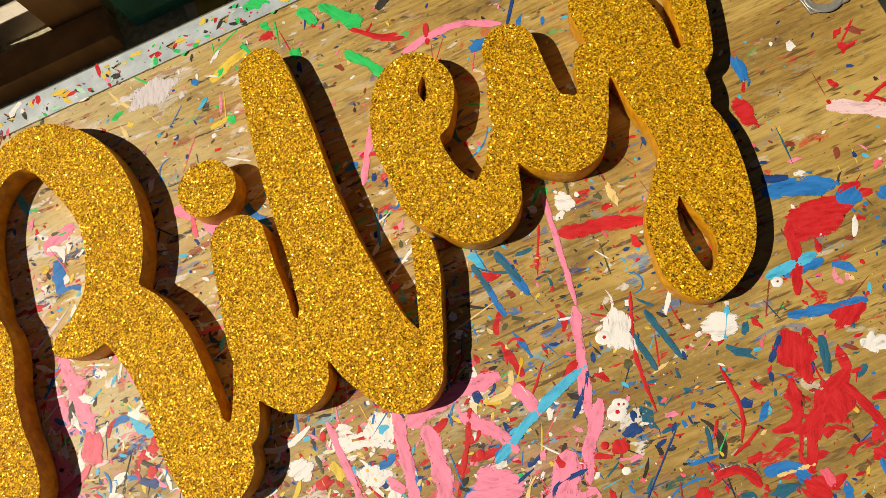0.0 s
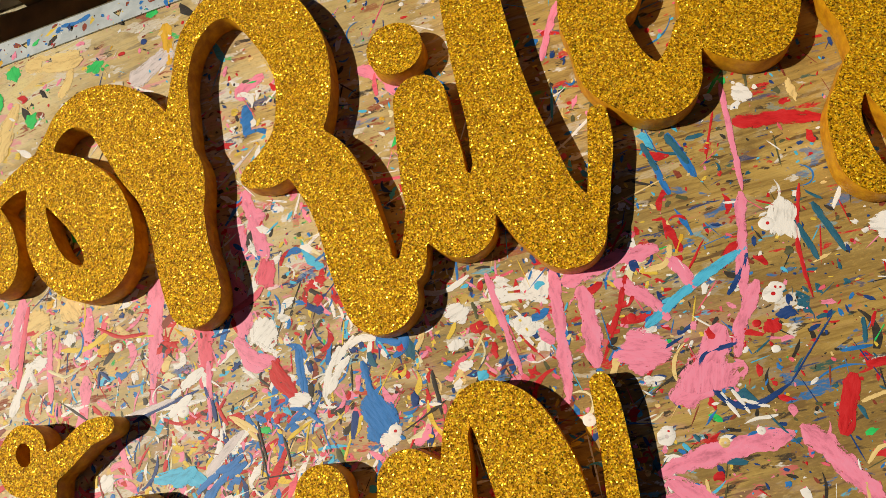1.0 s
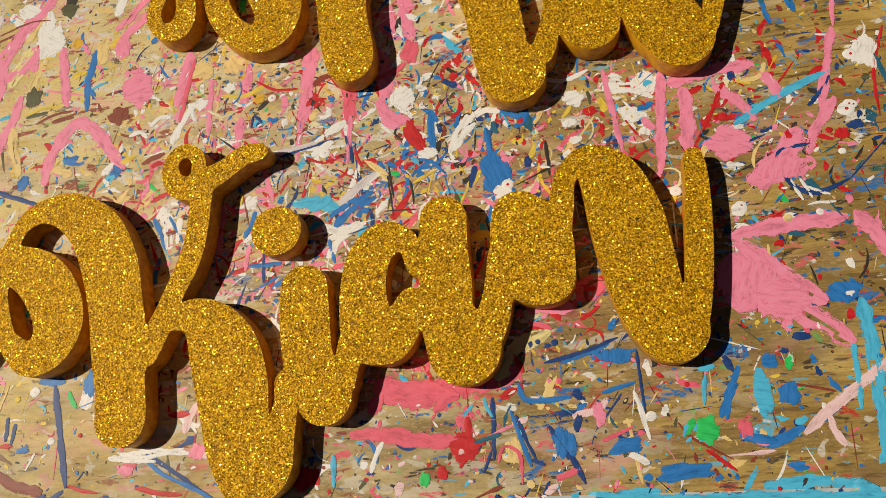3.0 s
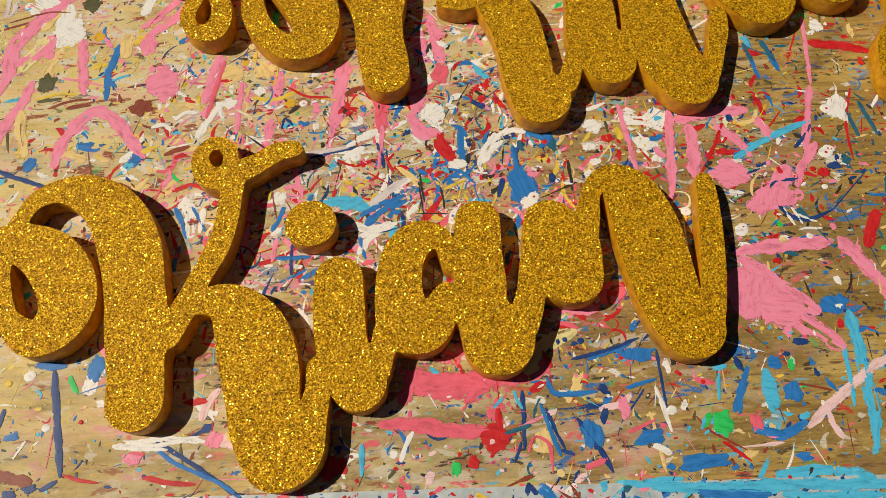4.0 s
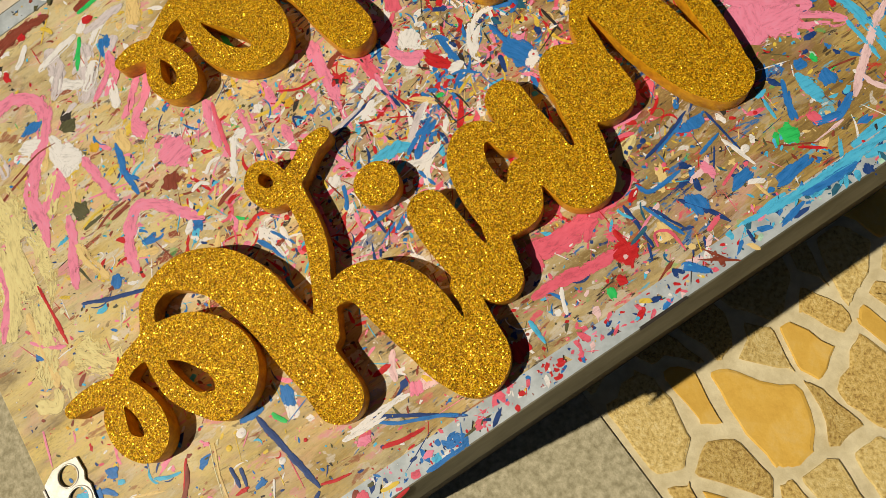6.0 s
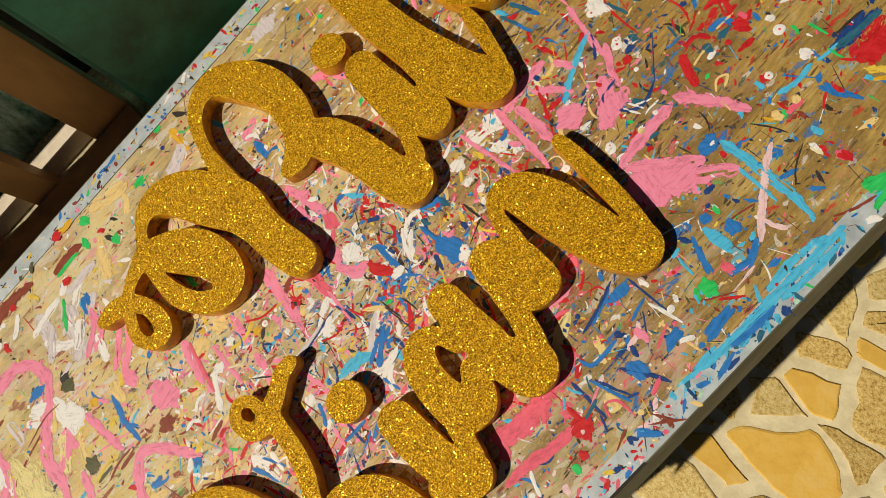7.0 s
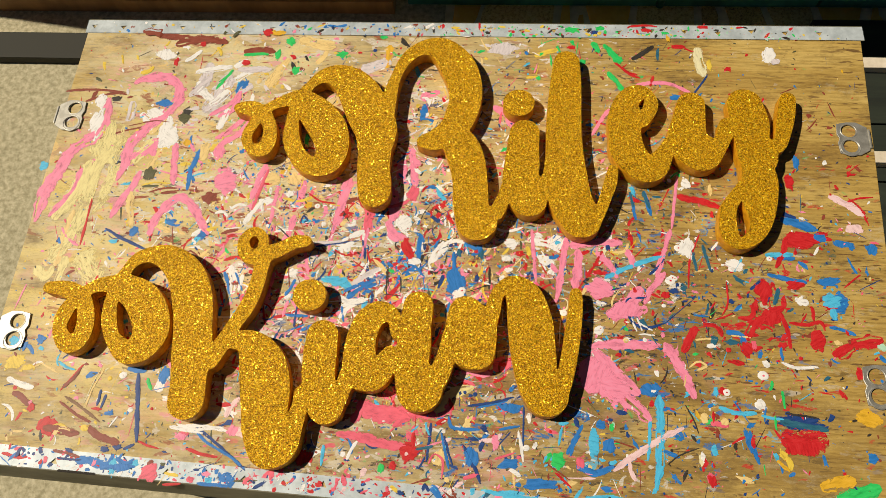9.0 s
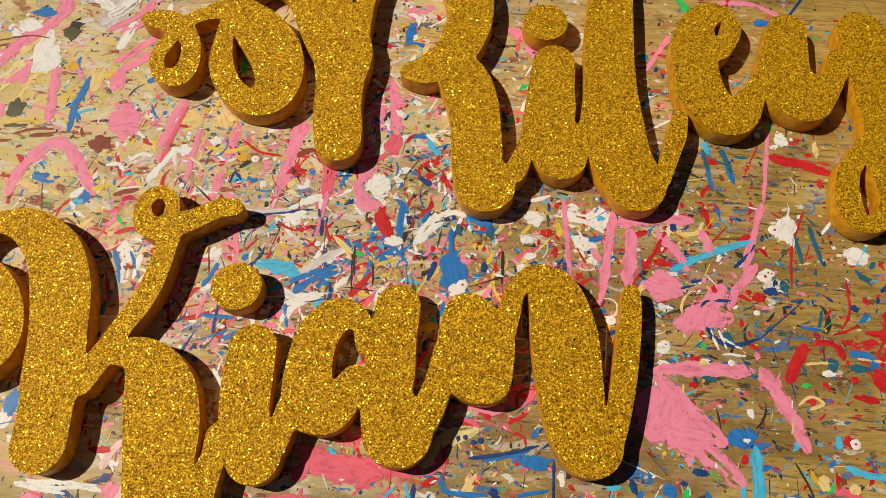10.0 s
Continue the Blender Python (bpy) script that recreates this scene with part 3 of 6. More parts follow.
LOWER_ALEG = [(-2.6, -3.9, 2.06), (-2.8, -6.6, 2.15), (-2.8, -9.4, 2.25), (-2.8, -12.1, 2.3), (-1.7, -14.6, 3.01)]
LOWER_JOIN2 = [(0.4, -13.6, 1.26), (0.8, -12.4, 1.39), (1.4, -10.4, 1.25), (2, -7.6, 1.31)]
LOWER_N = [(3.6, -4.6, 2.35), (4.3, -6.6, 3.33), (4.4, -8.5, 3.3), (5.3, -9.7, 2.3)]
LOWER_ARCH = [(6.6, -6.4, 1.02), (7, -4.1, 1.07), (7.7, -1.6, 0.92), (9.4, -0.6, 1.42), (11, -2.2, 2.4), (11.8, -5.4, 2.93), (12.2, -8.6, 2.91), (12.6, -11.6, 2.72), (12.9, -13.3, 2.48), (14, -14.6, 2.77)]
LOWER_TAIL = [(15.7, -14, 1.12), (16.2, -12.4, 1.08), (16.8, -9.4, 1.08), (17.3, -5.9, 1.03), (17.6, -2.9, 0.93), (17.6, -1.4, 0.81)]
cutout((UPPER_CURL, UPPER_RING, UPPER_STEM, UPPER_BOWL, UPPER_LEG, UPPER_JOIN, UPPER_I, UPPER_JOIN2, UPPER_L, UPPER_JOIN3, UPPER_E, UPPER_U, UPPER_JOIN4, UPPER_Y, UPPER_YTIP), "long gold glitter foam lettering with looped tail on the board")
cutout((LOWER_STEM, LOWER_RING, LOWER_CURL, LOWER_ARM, LOWER_FLICK, LOWER_LEG, LOWER_I, LOWER_JOIN, LOWER_A, LOWER_ALEG, LOWER_JOIN2, LOWER_N, LOWER_ARCH, LOWER_TAIL), "shorter gold glitter foam lettering with looped tail on the board")
cutout(([(9.6, 27.4, 2.33), (9.7, 27.4, 2.33)],), "loose round gold glitter dot beside the longer lettering")
cutout(([(-17.2, -3, 2.26), (-17, -3, 2.26)],), "loose round gold glitter dot beside the shorter lettering")

# ---- paint on the board ----
PAINT = {"pink": (0.90, 0.27, 0.42), "hotpink": (0.80, 0.13, 0.20), "rose": (0.86, 0.60, 0.62), "red": (0.58, 0.018, 0.022), "maroon": (0.26, 0.055, 0.030),
         "white": (0.87, 0.86, 0.84), "lilac": (0.68, 0.62, 0.64), "bone": (0.78, 0.72, 0.45), "butter": (0.80, 0.69, 0.31), "cream": (0.82, 0.60, 0.25), "yellow": (0.78, 0.56, 0.07),
         "mustard": (0.74, 0.43, 0.03), "green": (0.03, 0.58, 0.13), "mint": (0.45, 0.72, 0.55), "olive": (0.10, 0.10, 0.045), "dark": (0.04, 0.035, 0.03),
         "blue": (0.025, 0.19, 0.56), "navy": (0.015, 0.055, 0.22), "sky": (0.08, 0.50, 0.80), "teal": (0.025, 0.13, 0.21), "brown": (0.22, 0.11, 0.045)}


def paint_material(name, color):
    """Dried paint: full in the middle of a mark, broken into bristle lines where the brush ran thin."""
    m = material(name + "_paint", 0.5)
    bsdf(m).inputs["Specular IOR Level"].default_value = 0.28
    way = node(m, "ShaderNodeAttribute")
    way.attribute_name = "brush"

    def bristles(scale, stretch, detail, rough):
        mp = node(m, "ShaderNodeMapping", Scale=stretch)
        wire(m, way.outputs["Vector"], mp.inputs[0])
        n = node(m, "ShaderNodeTexNoise", Scale=scale, Detail=detail, Roughness=rough)
        wire(m, mp.outputs[0], n.inputs["Vector"])
        return n.outputs[0]

    tone = ramp(m, bristles(70, (1, 4, 1), 7, 0.7), (0.28, tuple(c * 0.55 for c in color)), (0.48, color), (0.74, tuple(min(0.88, c * 1.15 + 0.025) for c in color)))
    wire(m, tone, bsdf(m).inputs["Base Color"])
    rim = node(m, "ShaderNodeAttribute")
    rim.attribute_name = "rim"
    full = node(m, "ShaderNodeMapRange")
    full.inputs["To Min"].default_value, full.inputs["To Max"].default_value = 0.21, -0.01
    wire(m, rim.outputs["Fac"], full.inputs["Value"])
    total = node(m, "ShaderNodeMath")
    wire(m, bristles(105, (1, 3.6, 1), 9, 0.78), total.inputs[0])
    wire(m, full.outputs[0], total.inputs[1])
    wire(m, ramp(m, total.outputs[0], (0.482, BLACK), (0.510, WHITE)), bsdf(m).inputs["Alpha"])
    bump(m, bristles(120, (1, 3, 1), 5, 0.6), 0.4, 0.0006)
    return m


INK = {k: paint_material(k, c) for k, c in PAINT.items()}
paint_rng = random.Random(5)
layer = [0.0]


def lift():
    layer[0] += 4e-7
    return TOP + 0.00012 + layer[0]


def on_trim(x, y):
    return 0.0015 if y > BACK - 0.0245 or y < front_edge(x) + 0.025 else 0.0


def mark(name, verts, faces, color, parent, rims, brush=None):
    me = bpy.data.meshes.new(name)
    me.from_pydata(verts, [], faces)
    me.attributes.new("rim", "FLOAT", "POINT").data.foreach_set("value", rims)
    me.attributes.new("brush", "FLOAT_VECTOR", "POINT").data.foreach_set("vector", np.array(brush if brush is not None else verts, float).ravel())
    me.polygons.foreach_set("use_smooth", [True] * len(faces))
    me.materials.append(INK[color])
    ob = new(name, me)
    ob.parent = parent
    return ob


def blob_shape(x, y, rx, ry, turn, z, seed, thick=0.00010, n=30, rough=0.34):
    """A dab with a ragged outline, a little thicker inside."""
    ca, sa = math.cos(turn), math.sin(turn)
    rings = []
    for f, h in ((1.0, 0.0), (0.86, thick * 0.8), (0.5, thick)):
        ring = []
        for i in range(n):
            a = 2 * math.pi * i / n
            q = 1 + rough * noise.noise(Vector((math.cos(a) * 1.6 + seed, math.sin(a) * 1.6, seed * 0.37))) + 0.3 * rough * noise.noise(Vector((math.cos(a) * 5 + seed, math.sin(a) * 5, seed)))
            u, v = rx * q * f * math.cos(a), ry * q * f * math.sin(a)
            ring.append((x + ca * u - sa * v, y + sa * u + ca * v, z + h))
        rings.append(ring)
    verts = [p for r in rings for p in r] + [(x, y, z + thick)]
    faces = []
    for k in range(2):
        for i in range(n):
            j = (i + 1) % n
            faces.append((k * n + i, k * n + j, (k + 1) * n + j, (k + 1) * n + i))
    faces += [(2 * n + i, 2 * n + (i + 1) % n, 3 * n) for i in range(n)]
    return verts, faces


def turned(verts, x, y, a):
    """The brush's own directions in a dab: along and across the way it was laid."""
    ca, sa = math.cos(a), math.sin(a)
    return [((u - x) * ca + (v - y) * sa + x * 7, (v - y) * ca - (u - x) * sa + y * 7, 0.0) for u, v, _ in verts]


def blob(color, x, y, rx, ry, turn=0):
    x, y, rx, ry = x / 100, y / 100, rx / 100, ry / 100
    v, f = blob_shape(x, y, rx, ry, radians(turn), lift() + on_trim(x, y), paint_rng.random() * 50, rough=0.42)
    mark("paint_dab", v, f, color, table, [1.0] * 30 + [0.62] * 30 + [0.3] * 30 + [0.2], turned(v, x, y, paint_rng.uniform(0, 3.14)))
    for _ in range(paint_rng.randint(1, 4)):
        a, d, r = paint_rng.uniform(0, 6.28), paint_rng.uniform(1.05, 1.7), paint_rng.uniform(0.08, 0.22)
        px, py = x + rx * d * math.cos(a), y + ry * d * math.sin(a)
        drops(color, px, py, rx * r, rx * r * paint_rng.uniform(0.5, 1), a)


def drip(color, heart, x, y, r):
    """A round drop that fell on the board, with the next colour dried in its middle."""
    x, y, r = x / 100, y / 100, r / 100
    for ink, s in ((color, 1.0), (heart, 0.45)):
        v, f = blob_shape(x + (1 - s) * r * 0.15, y, r * s, r * s * 0.92, 0.0, lift() + on_trim(x, y), paint_rng.random() * 50, 0.0003, rough=0.12)
        mark("paint_drop", v, f, ink, table, [0.5] * 30 + [0.2] * 30 + [0.0] * 31)


def streak(color, width, *nodes):
    """A brush stroke through the nodes: ragged sides, thin ends, and bare lines where the brush ran dry."""
    pts = glide([(a / 100, b / 100) for a, b in nodes], 0.0022)
    w, seed = width / 200, paint_rng.random() * 60
    z = lift()
    n = len(pts)
    along = np.gradient(pts, axis=0)
    along /= np.maximum(np.linalg.norm(along, axis=1), 1e-9)[:, None]
    verts, faces, rims, brush = [], [], [], []
    wide = (1.6 if width < 2.0 else 1.25) if "pink" in color else 1.05
    thin = 0.0 if width < 2.4 or color == "pink" else 0.58
    run = np.concatenate(([0], np.cumsum(np.linalg.norm(np.diff(pts, axis=0), axis=1))))
    cols = 7
    for i, ((x, y), (tx, ty)) in enumerate(zip(pts, along)):
        e = min(1.0, (i + 0.6) / (0.10 * n + 1), (n - i - 0.4) / (0.16 * n + 1)) ** 0.5
        for c in range(cols):
            f = 2 * c / (cols - 1) - 1
            rag = 1 + 0.45 * noise.noise(Vector((i * 0.16, seed + (2 if f > 0 else 0), 0))) + 0.22 * noise.noise(Vector((i * 0.55, seed + (7 if f > 0 else 3), 4)))
            off = f * w * wide * e * rag
            h = 0.00008 * (1 - f * f) + 0.00003 * (c % 2)
            rims.append(min(1.0, thin + (1 - thin) * max(abs(f) ** 1.6, 1 - e, 0.5 * i / n)))
            brush.append((run[i] + seed, f * w, seed))
            verts.append((x - ty * off, y + tx * off, z + h + on_trim(x, y)))
    for i in range(n - 1):
        for c in range(cols - 1):
            dry = noise.noise(Vector((i * 0.05, c * 1.7 + seed, seed)))
            if dry > 0.42 and width > 1.0 and 0 < i < n - 2:
                continue
            a = i * cols + c
            faces.append((a, a + cols, a + cols + 1, a + 1))
    mark("paint_streak", verts, faces, color, table, rims, brush)


SPLASH = {k: ([], []) for k in PAINT}


def drops(color, x, y, rx, ry, turn, n=9):
    v0, f0 = SPLASH[color]
    v, f = blob_shape(x, y, rx, ry, turn, TOP + 0.00006 + paint_rng.random() * 0.00025 + on_trim(x, y), paint_rng.random() * 90, 0.00006, n, 0.9)
    base = len(v0)
    v0 += v
    f0 += [tuple(i + base for i in q) for q in f]


def speck(color, x, y, r, long, turn):
    v0, f0 = SPLASH[color]
    z, base, ca, sa = TOP + 0.00006 + paint_rng.random() * 0.00025 + on_trim(x, y), len(v0), math.cos(turn), math.sin(turn)
    for k in range(6):
        u, v = r * long * math.cos(k * 1.047) * paint_rng.uniform(0.6, 1.2), r * math.sin(k * 1.047) * paint_rng.uniform(0.6, 1.2)
        v0.append((x + ca * u - sa * v, y + sa * u + ca * v, z))
    f0.append(tuple(range(base, base + 6)))


def spray(color, x, y, r, count, long=2.2):
    for _ in range(count):
        a, d = paint_rng.uniform(0, 6.28), abs(paint_rng.gauss(0, 0.5)) * r / 100
        s = 0.0006 + 0.0030 * paint_rng.random() ** 3
        stretch = paint_rng.uniform(3, 8) if paint_rng.random() < 0.13 else paint_rng.uniform(1, long)
        px, py = x / 100 + d * math.cos(a), y / 100 + d * math.sin(a)
        if LEFT + 0.008 < px < right_edge(py) - 0.008 and front_edge(px) + 0.003 < py < BACK - 0.003:
            drops(color, px, py, s * stretch, s * (0.45 if stretch > 3 else 1), paint_rng.uniform(0, 3.14))

streak("butter", 1.2, (-50.1, 11.1), (-49.5, 14.1), (-48.6, 16.6))
streak("butter", 1.4, (-52.3, 15.8), (-51.9, 18.7), (-51.7, 21.6))
streak("butter", 1.4, (-57.2, 0.3), (-55.3, -1.3), (-54.6, 0.4))
streak("butter", 1.2, (-53.6, -2.1), (-53.3, -0.1), (-53.2, 2.0))
streak("pink", 0.7, (-21.2, 10.3), (-20.9, 12.6), (-20.6, 14.9))
streak("pink", 0.8, (-15.2, 7.9), (-14.8, 11.0), (-14.3, 14.1))
streak("pink", 0.8, (-4.8, 29.0), (-3.6, 30.0), (-2.1, 30.4))
streak("pink", 0.8, (-5.6, 20.7), (-5.1, 18.1), (-4.6, 14.4))
streak("cream", 1.1, (-44.4, 16.0), (-43.1, 19.9), (-42.7, 23.8))
streak("cream", 1.8, (-24.9, 39.8), (-22.1, 39.2), (-19.2, 39.0))
streak("mustard", 1.0, (-10.4, 38.9), (-10.4, 37.0), (-10.5, 34.6))
streak("cream", 1.4, (-29.0, 31.1), (-27.4, 33.5), (-26.0, 36.2))
streak("mustard", 0.9, (-29.9, 41.3), (-28.6, 40.8), (-27.2, 41.1))
blob("green", -26.2, 39.4, 0.7, 0.8, 0)
blob("green", -17.8, 37.1, 0.9, 0.6, 0)
blob("green", -11.5, 40.4, 0.6, 0.4, 0)
streak("lilac", 2.0, (-39.8, 29.2), (-38.6, 32.2), (-38.5, 35.2))
streak("white", 1.1, (-54.1, 28.7), (-54.2, 27.6), (-53.9, 26.1))
streak("white", 1.1, (-36.4, 30.1), (-32.1, 33.4), (-29.6, 34.5))
streak("lilac", 1.8, (-14.4, 33.9), (-12.3, 35.0), (-10.0, 35.9))
blob("blue", -4.3, 26.8, 0.6, 1.4, -10)
streak("maroon", 0.3, (-54.3, 20.7), (-49.5, 22.5), (-42.8, 24.3))
streak("olive", 0.4, (-44.6, 13.2), (-43.4, 13.3), (-42.0, 13.4))
blob("dark", -40.5, 25.9, 0.7, 1.2, -30)
streak("cream", 0.9, (-21.6, 35.2), (-20.5, 36.8), (-20.2, 37.9))
streak("white", 0.9, (-34.5, 34.4), (-33.3, 35.3), (-32.5, 35.7))
blob("green", 12.5, 33.2, 0.4, 0.4, 0)
streak("pink", 0.8, (5.9, 28.0), (8.1, 26.6), (8.8, 24.4))
blob("lilac", 7.1, 38.6, 2.2, 1.1, 0)
streak("red", 0.4, (23.8, 36.3), (25.6, 34.5), (27.2, 34.0))
blob("red", 40.3, 35.3, 0.5, 0.4, 0)
blob("red", 17.5, 38.9, 0.6, 0.4, 0)
streak("red", 0.3, (34.0, 39.3), (34.9, 38.6), (36.2, 38.2))
streak("yellow", 0.9, (11.9, 37.2), (13.6, 37.8), (15.6, 38.5))
streak("yellow", 0.4, (10.7, 33.2), (11.5, 33.3), (12.5, 33.5))
streak("rose", 1.1, (52.2, 14.7), (54.2, 13.4), (56.2, 11.9))
blob("rose", 54.6, 9.8, 1.2, 0.7, -10)
streak("red", 0.3, (53.7, 13.7), (55.7, 14.4), (57.7, 14.7))
blob("blue", 56.3, 7.0, 0.8, 0.8, 0)
streak("red", 0.3, (54.4, 14.4), (55.8, 12.9), (56.5, 10.4))
streak("blue", 0.5, (25.5, 13.6), (25.7, 12.1), (26.0, 10.2))
streak("blue", 0.6, (27.2, 14.7), (27.7, 12.8), (28.1, 10.9))
spray("maroon", 51.6, 25.8, 2.0, 10)
spray("red", 55.2, 19.0, 3.2, 8)
blob("blue", 52.8, 7.6, 1.4, 0.5, -8)
blob("sky", -56.8, -10.5, 1.0, 0.8, 0)
streak("blue", 0.6, (-55.9, -10.8), (-54.8, -11.2), (-53.9, -12.2))
blob("yellow", -56.2, -13.4, 1.4, 1.0, 0)
streak("white", 0.8, (-56.6, -15.5), (-54.7, -16.2), (-52.6, -16.6))
streak("maroon", 0.8, (-55.3, -17.3), (-53.5, -18.1), (-51.8, -19.3))
streak("brown", 0.4, (-48.1, -17.5), (-45.5, -18.8), (-42.6, -20.5))
blob("red", -49.0, -21.5, 1.0, 1.1, 0)
streak("navy", 0.4, (-29.8, -20.5), (-26.5, -22.6), (-22.6, -25.4))
streak("white", 0.5, (-33.1, -20.8), (-29.5, -20.3), (-25.6, -20.8))
streak("white", 1.3, (-35.9, -16.3), (-35.5, -15.0), (-35.3, -13.9))
streak("blue", 0.5, (-29.6, -6.1), (-29.5, -4.8), (-29.2, -3.4))
streak("blue", 0.5, (-18.4, -7.5), (-17.2, -6.8), (-16.0, -6.5))
streak("hotpink", 1.4, (-9.7, -16.7), (-6.0, -17.7), (-1.8, -17.0), (2.5, -16.4))
streak("hotpink", 1.3, (4.3, -11.3), (6.4, -11.0), (9.6, -10.3))
blob("cream", 1.1, -22.9, 0.7, 0.7, 0)
streak("blue", 0.7, (17.7, -22.6), (20.0, -23.3), (22.2, -22.4))
streak("blue", 0.5, (16.6, -21.3), (17.3, -20.1), (18.2, -18.9))
streak("red", 0.5, (29.2, 5.6), (28.4, 5.1), (27.7, 4.2))
blob("white", 30.1, 1.5, 0.6, 0.5, 0)
blob("white", 20.7, -5.5, 0.6, 0.5, 0)
blob("blue", 51.1, -0.6, 1.1, 1.5, -10)
streak("blue", 0.5, (49.5, -3.9), (51.1, -4.2), (52.6, -4.8))
streak("red", 1.5, (50.0, -7.8), (52.3, -6.1), (55.8, -5.2))
blob("mint", 55.5, -6.2, 0.6, 0.5, 0)
blob("red", 52.3, -9.7, 0.5, 0.7, 0)
blob("red", 41.0, -10.4, 0.4, 0.3, 0)
blob("white", 40.1, -14.1, 0.7, 0.6, 0)
blob("navy", 44.7, -16.1, 2.9, 0.9, -4)
blob("mustard", 52.5, -15.2, 1.4, 1.1, 0)
streak("green", 1.6, (47.4, -24.9), (50.0, -24.0), (52.7, -23.0))
blob("blue", 52.3, -19.8, 0.6, 0.6, 0)
streak("yellow", 0.6, (42.1, -20.0), (42.7, -20.7), (42.7, -21.7))
streak("blue", 0.5, (38.6, -17.9), (38.8, -19.6), (39.2, -21.2))
streak("white", 0.7, (-6.0, 4.3), (-5.2, 4.8), (-3.8, 4.7))
blob("white", 13.8, 3.9, 1.1, 0.7, -20)
blob("white", 15.3, 6.4, 1.2, 1.1, 0)
streak("blue", 0.4, (-6.3, 2.3), (-5.8, 0.6), (-6.1, -1.0))
streak("navy", 0.4, (-10.2, 2.1), (-9.9, 0.5), (-10.0, -1.3))
streak("white", 0.4, (-18.5, 5.3), (-14.5, 5.1), (-11.3, 4.9))
streak("red", 0.4, (-22.3, -5.7), (-20.8, -5.4), (-19.8, -4.9))
blob("pink", -6.7, 17.1, 0.9, 1.6, 0)
streak("pink", 1.0, (-8.2, 14.3), (-7.2, 11.7), (-7.7, 8.6))
streak("hotpink", 0.8, (-10.8, 11.5), (-10.8, 8.0), (-11.4, 5.8))
streak("maroon", 0.6, (-14.4, 11.4), (-12.9, 12.2), (-10.8, 12.0))
streak("pink", 0.6, (-22.4, 5.0), (-21.6, 7.6), (-21.4, 9.4))
streak("yellow", 0.5, (-23.5, 12.0), (-21.0, 11.6), (-18.6, 12.6))
blob("cream", -29.2, 11.8, 0.8, 0.7, 0)
blob("mustard", -19.6, 11.1, 0.6, 0.5, 0)
streak("red", 0.4, (-15.2, 4.4), (-13.5, 3.6), (-11.2, 4.1))
blob("blue", -34.0, 6.3, 0.6, 1.2, -20)
streak("blue", 0.4, (-40.0, 7.7), (-38.3, 7.2), (-37.7, 7.4))
streak("green", 0.3, (-24.4, 2.4), (-23.7, 3.3), (-22.9, 3.1))
streak("white", 1.1, (-47.6, 25.7), (-46.1, 24.3), (-45.0, 22.2))
streak("lilac", 1.4, (-49.4, 24.2), (-49.3, 25.7), (-49.4, 27.8))
streak("white", 1.3, (-29.4, 1.4), (-28.6, -0.3), (-28.4, -2.7))
streak("blue", 0.5, (-30.0, 0.5), (-29.2, -1.1), (-28.7, -2.7))
streak("red", 0.5, (-30.4, 2.2), (-28.4, 2.7), (-26.2, 1.5))
streak("pink", 0.8, (-23.3, 0.8), (-23.7, -0.9), (-23.5, -3.3))
streak("cream", 0.6, (-35.4, 1.1), (-33.9, 2.4), (-32.7, 3.8))
streak("sky", 0.6, (-9.0, -1.9), (-9.9, -2.8), (-10.3, -4.0))
streak("blue", 1.0, (-44.5, -25.2), (-42.2, -25.5), (-39.2, -26.0))
streak("red", 0.4, (-54.3, -25.0), (-53.0, -25.3), (-52.0, -25.5))
blob("red", -30.1, 41.0, 0.8, 0.7, 0)
streak("blue", 0.5, (-20.7, 42.5), (-18.9, 42.3), (-17.6, 42.6))
blob("red", 37.2, 42.8, 0.8, 0.4, 0)
streak("red", 0.4, (26.1, 42.8), (28.7, 43.0), (30.4, 42.8))
blob("green", 17.5, 42.0, 1.1, 0.5, 0)
blob("green", 21.8, 42.4, 0.7, 0.4, 0)
blob("navy", 20.9, 41.6, 0.6, 0.4, 0)
blob("red", 28.7, 42.1, 0.7, 0.4, 0)
streak("pink", 0.4, (-14.8, 15.1), (-15.3, 9.2), (-15.9, 4.1))
spray("red", -1.3, 11.3, 1.3, 20)
streak("dark", 0.2, (-6.2, 6.2), (-6.7, 5.4), (-6.0, 4.6))
streak("white", 0.5, (-11.5, -1.3), (-10.8, 1.1), (-10.1, 2.9))
streak("navy", 0.2, (-10.4, 5.1), (-10.3, 2.5), (-10.2, -0.1))
blob("cream", -22.1, 15.2, 1.1, 1.1, 0)
blob("white", -22.6, 12.7, 0.6, 0.5, 0)
streak("cream", 0.3, (-24.0, 10.3), (-23.7, 11.1), (-24.1, 12.0))
spray("red", -14.3, 10.0, 1.1, 26)
streak("maroon", 0.3, (-43.4, 12.3), (-41.4, 13.0), (-39.3, 13.1))
streak("maroon", 0.3, (-35.8, 14.2), (-34.4, 14.4), (-33.1, 14.4))
streak("red", 0.4, (-32.3, 10.8), (-31.7, 9.4), (-31.2, 8.1))
streak("maroon", 0.5, (-31.5, 6.2), (-30.3, 6.6), (-29.1, 6.9))
streak("white", 0.5, (-26.7, 11.8), (-26.4, 10.8), (-26.1, 9.8))
streak("blue", 0.4, (-18.7, 8.9), (-18.2, 8.5), (-17.7, 8.7))
blob("blue", -39.0, 7.8, 0.9, 0.4, 0)
streak("white", 0.4, (-33.1, 6.2), (-32.9, 7.1), (-32.7, 8.0))
streak("white", 1.5, (-44.0, 26.1), (-43.6, 23.4), (-43.3, 20.5))
blob("white", 14.8, 6.4, 0.8, 0.8, 0)
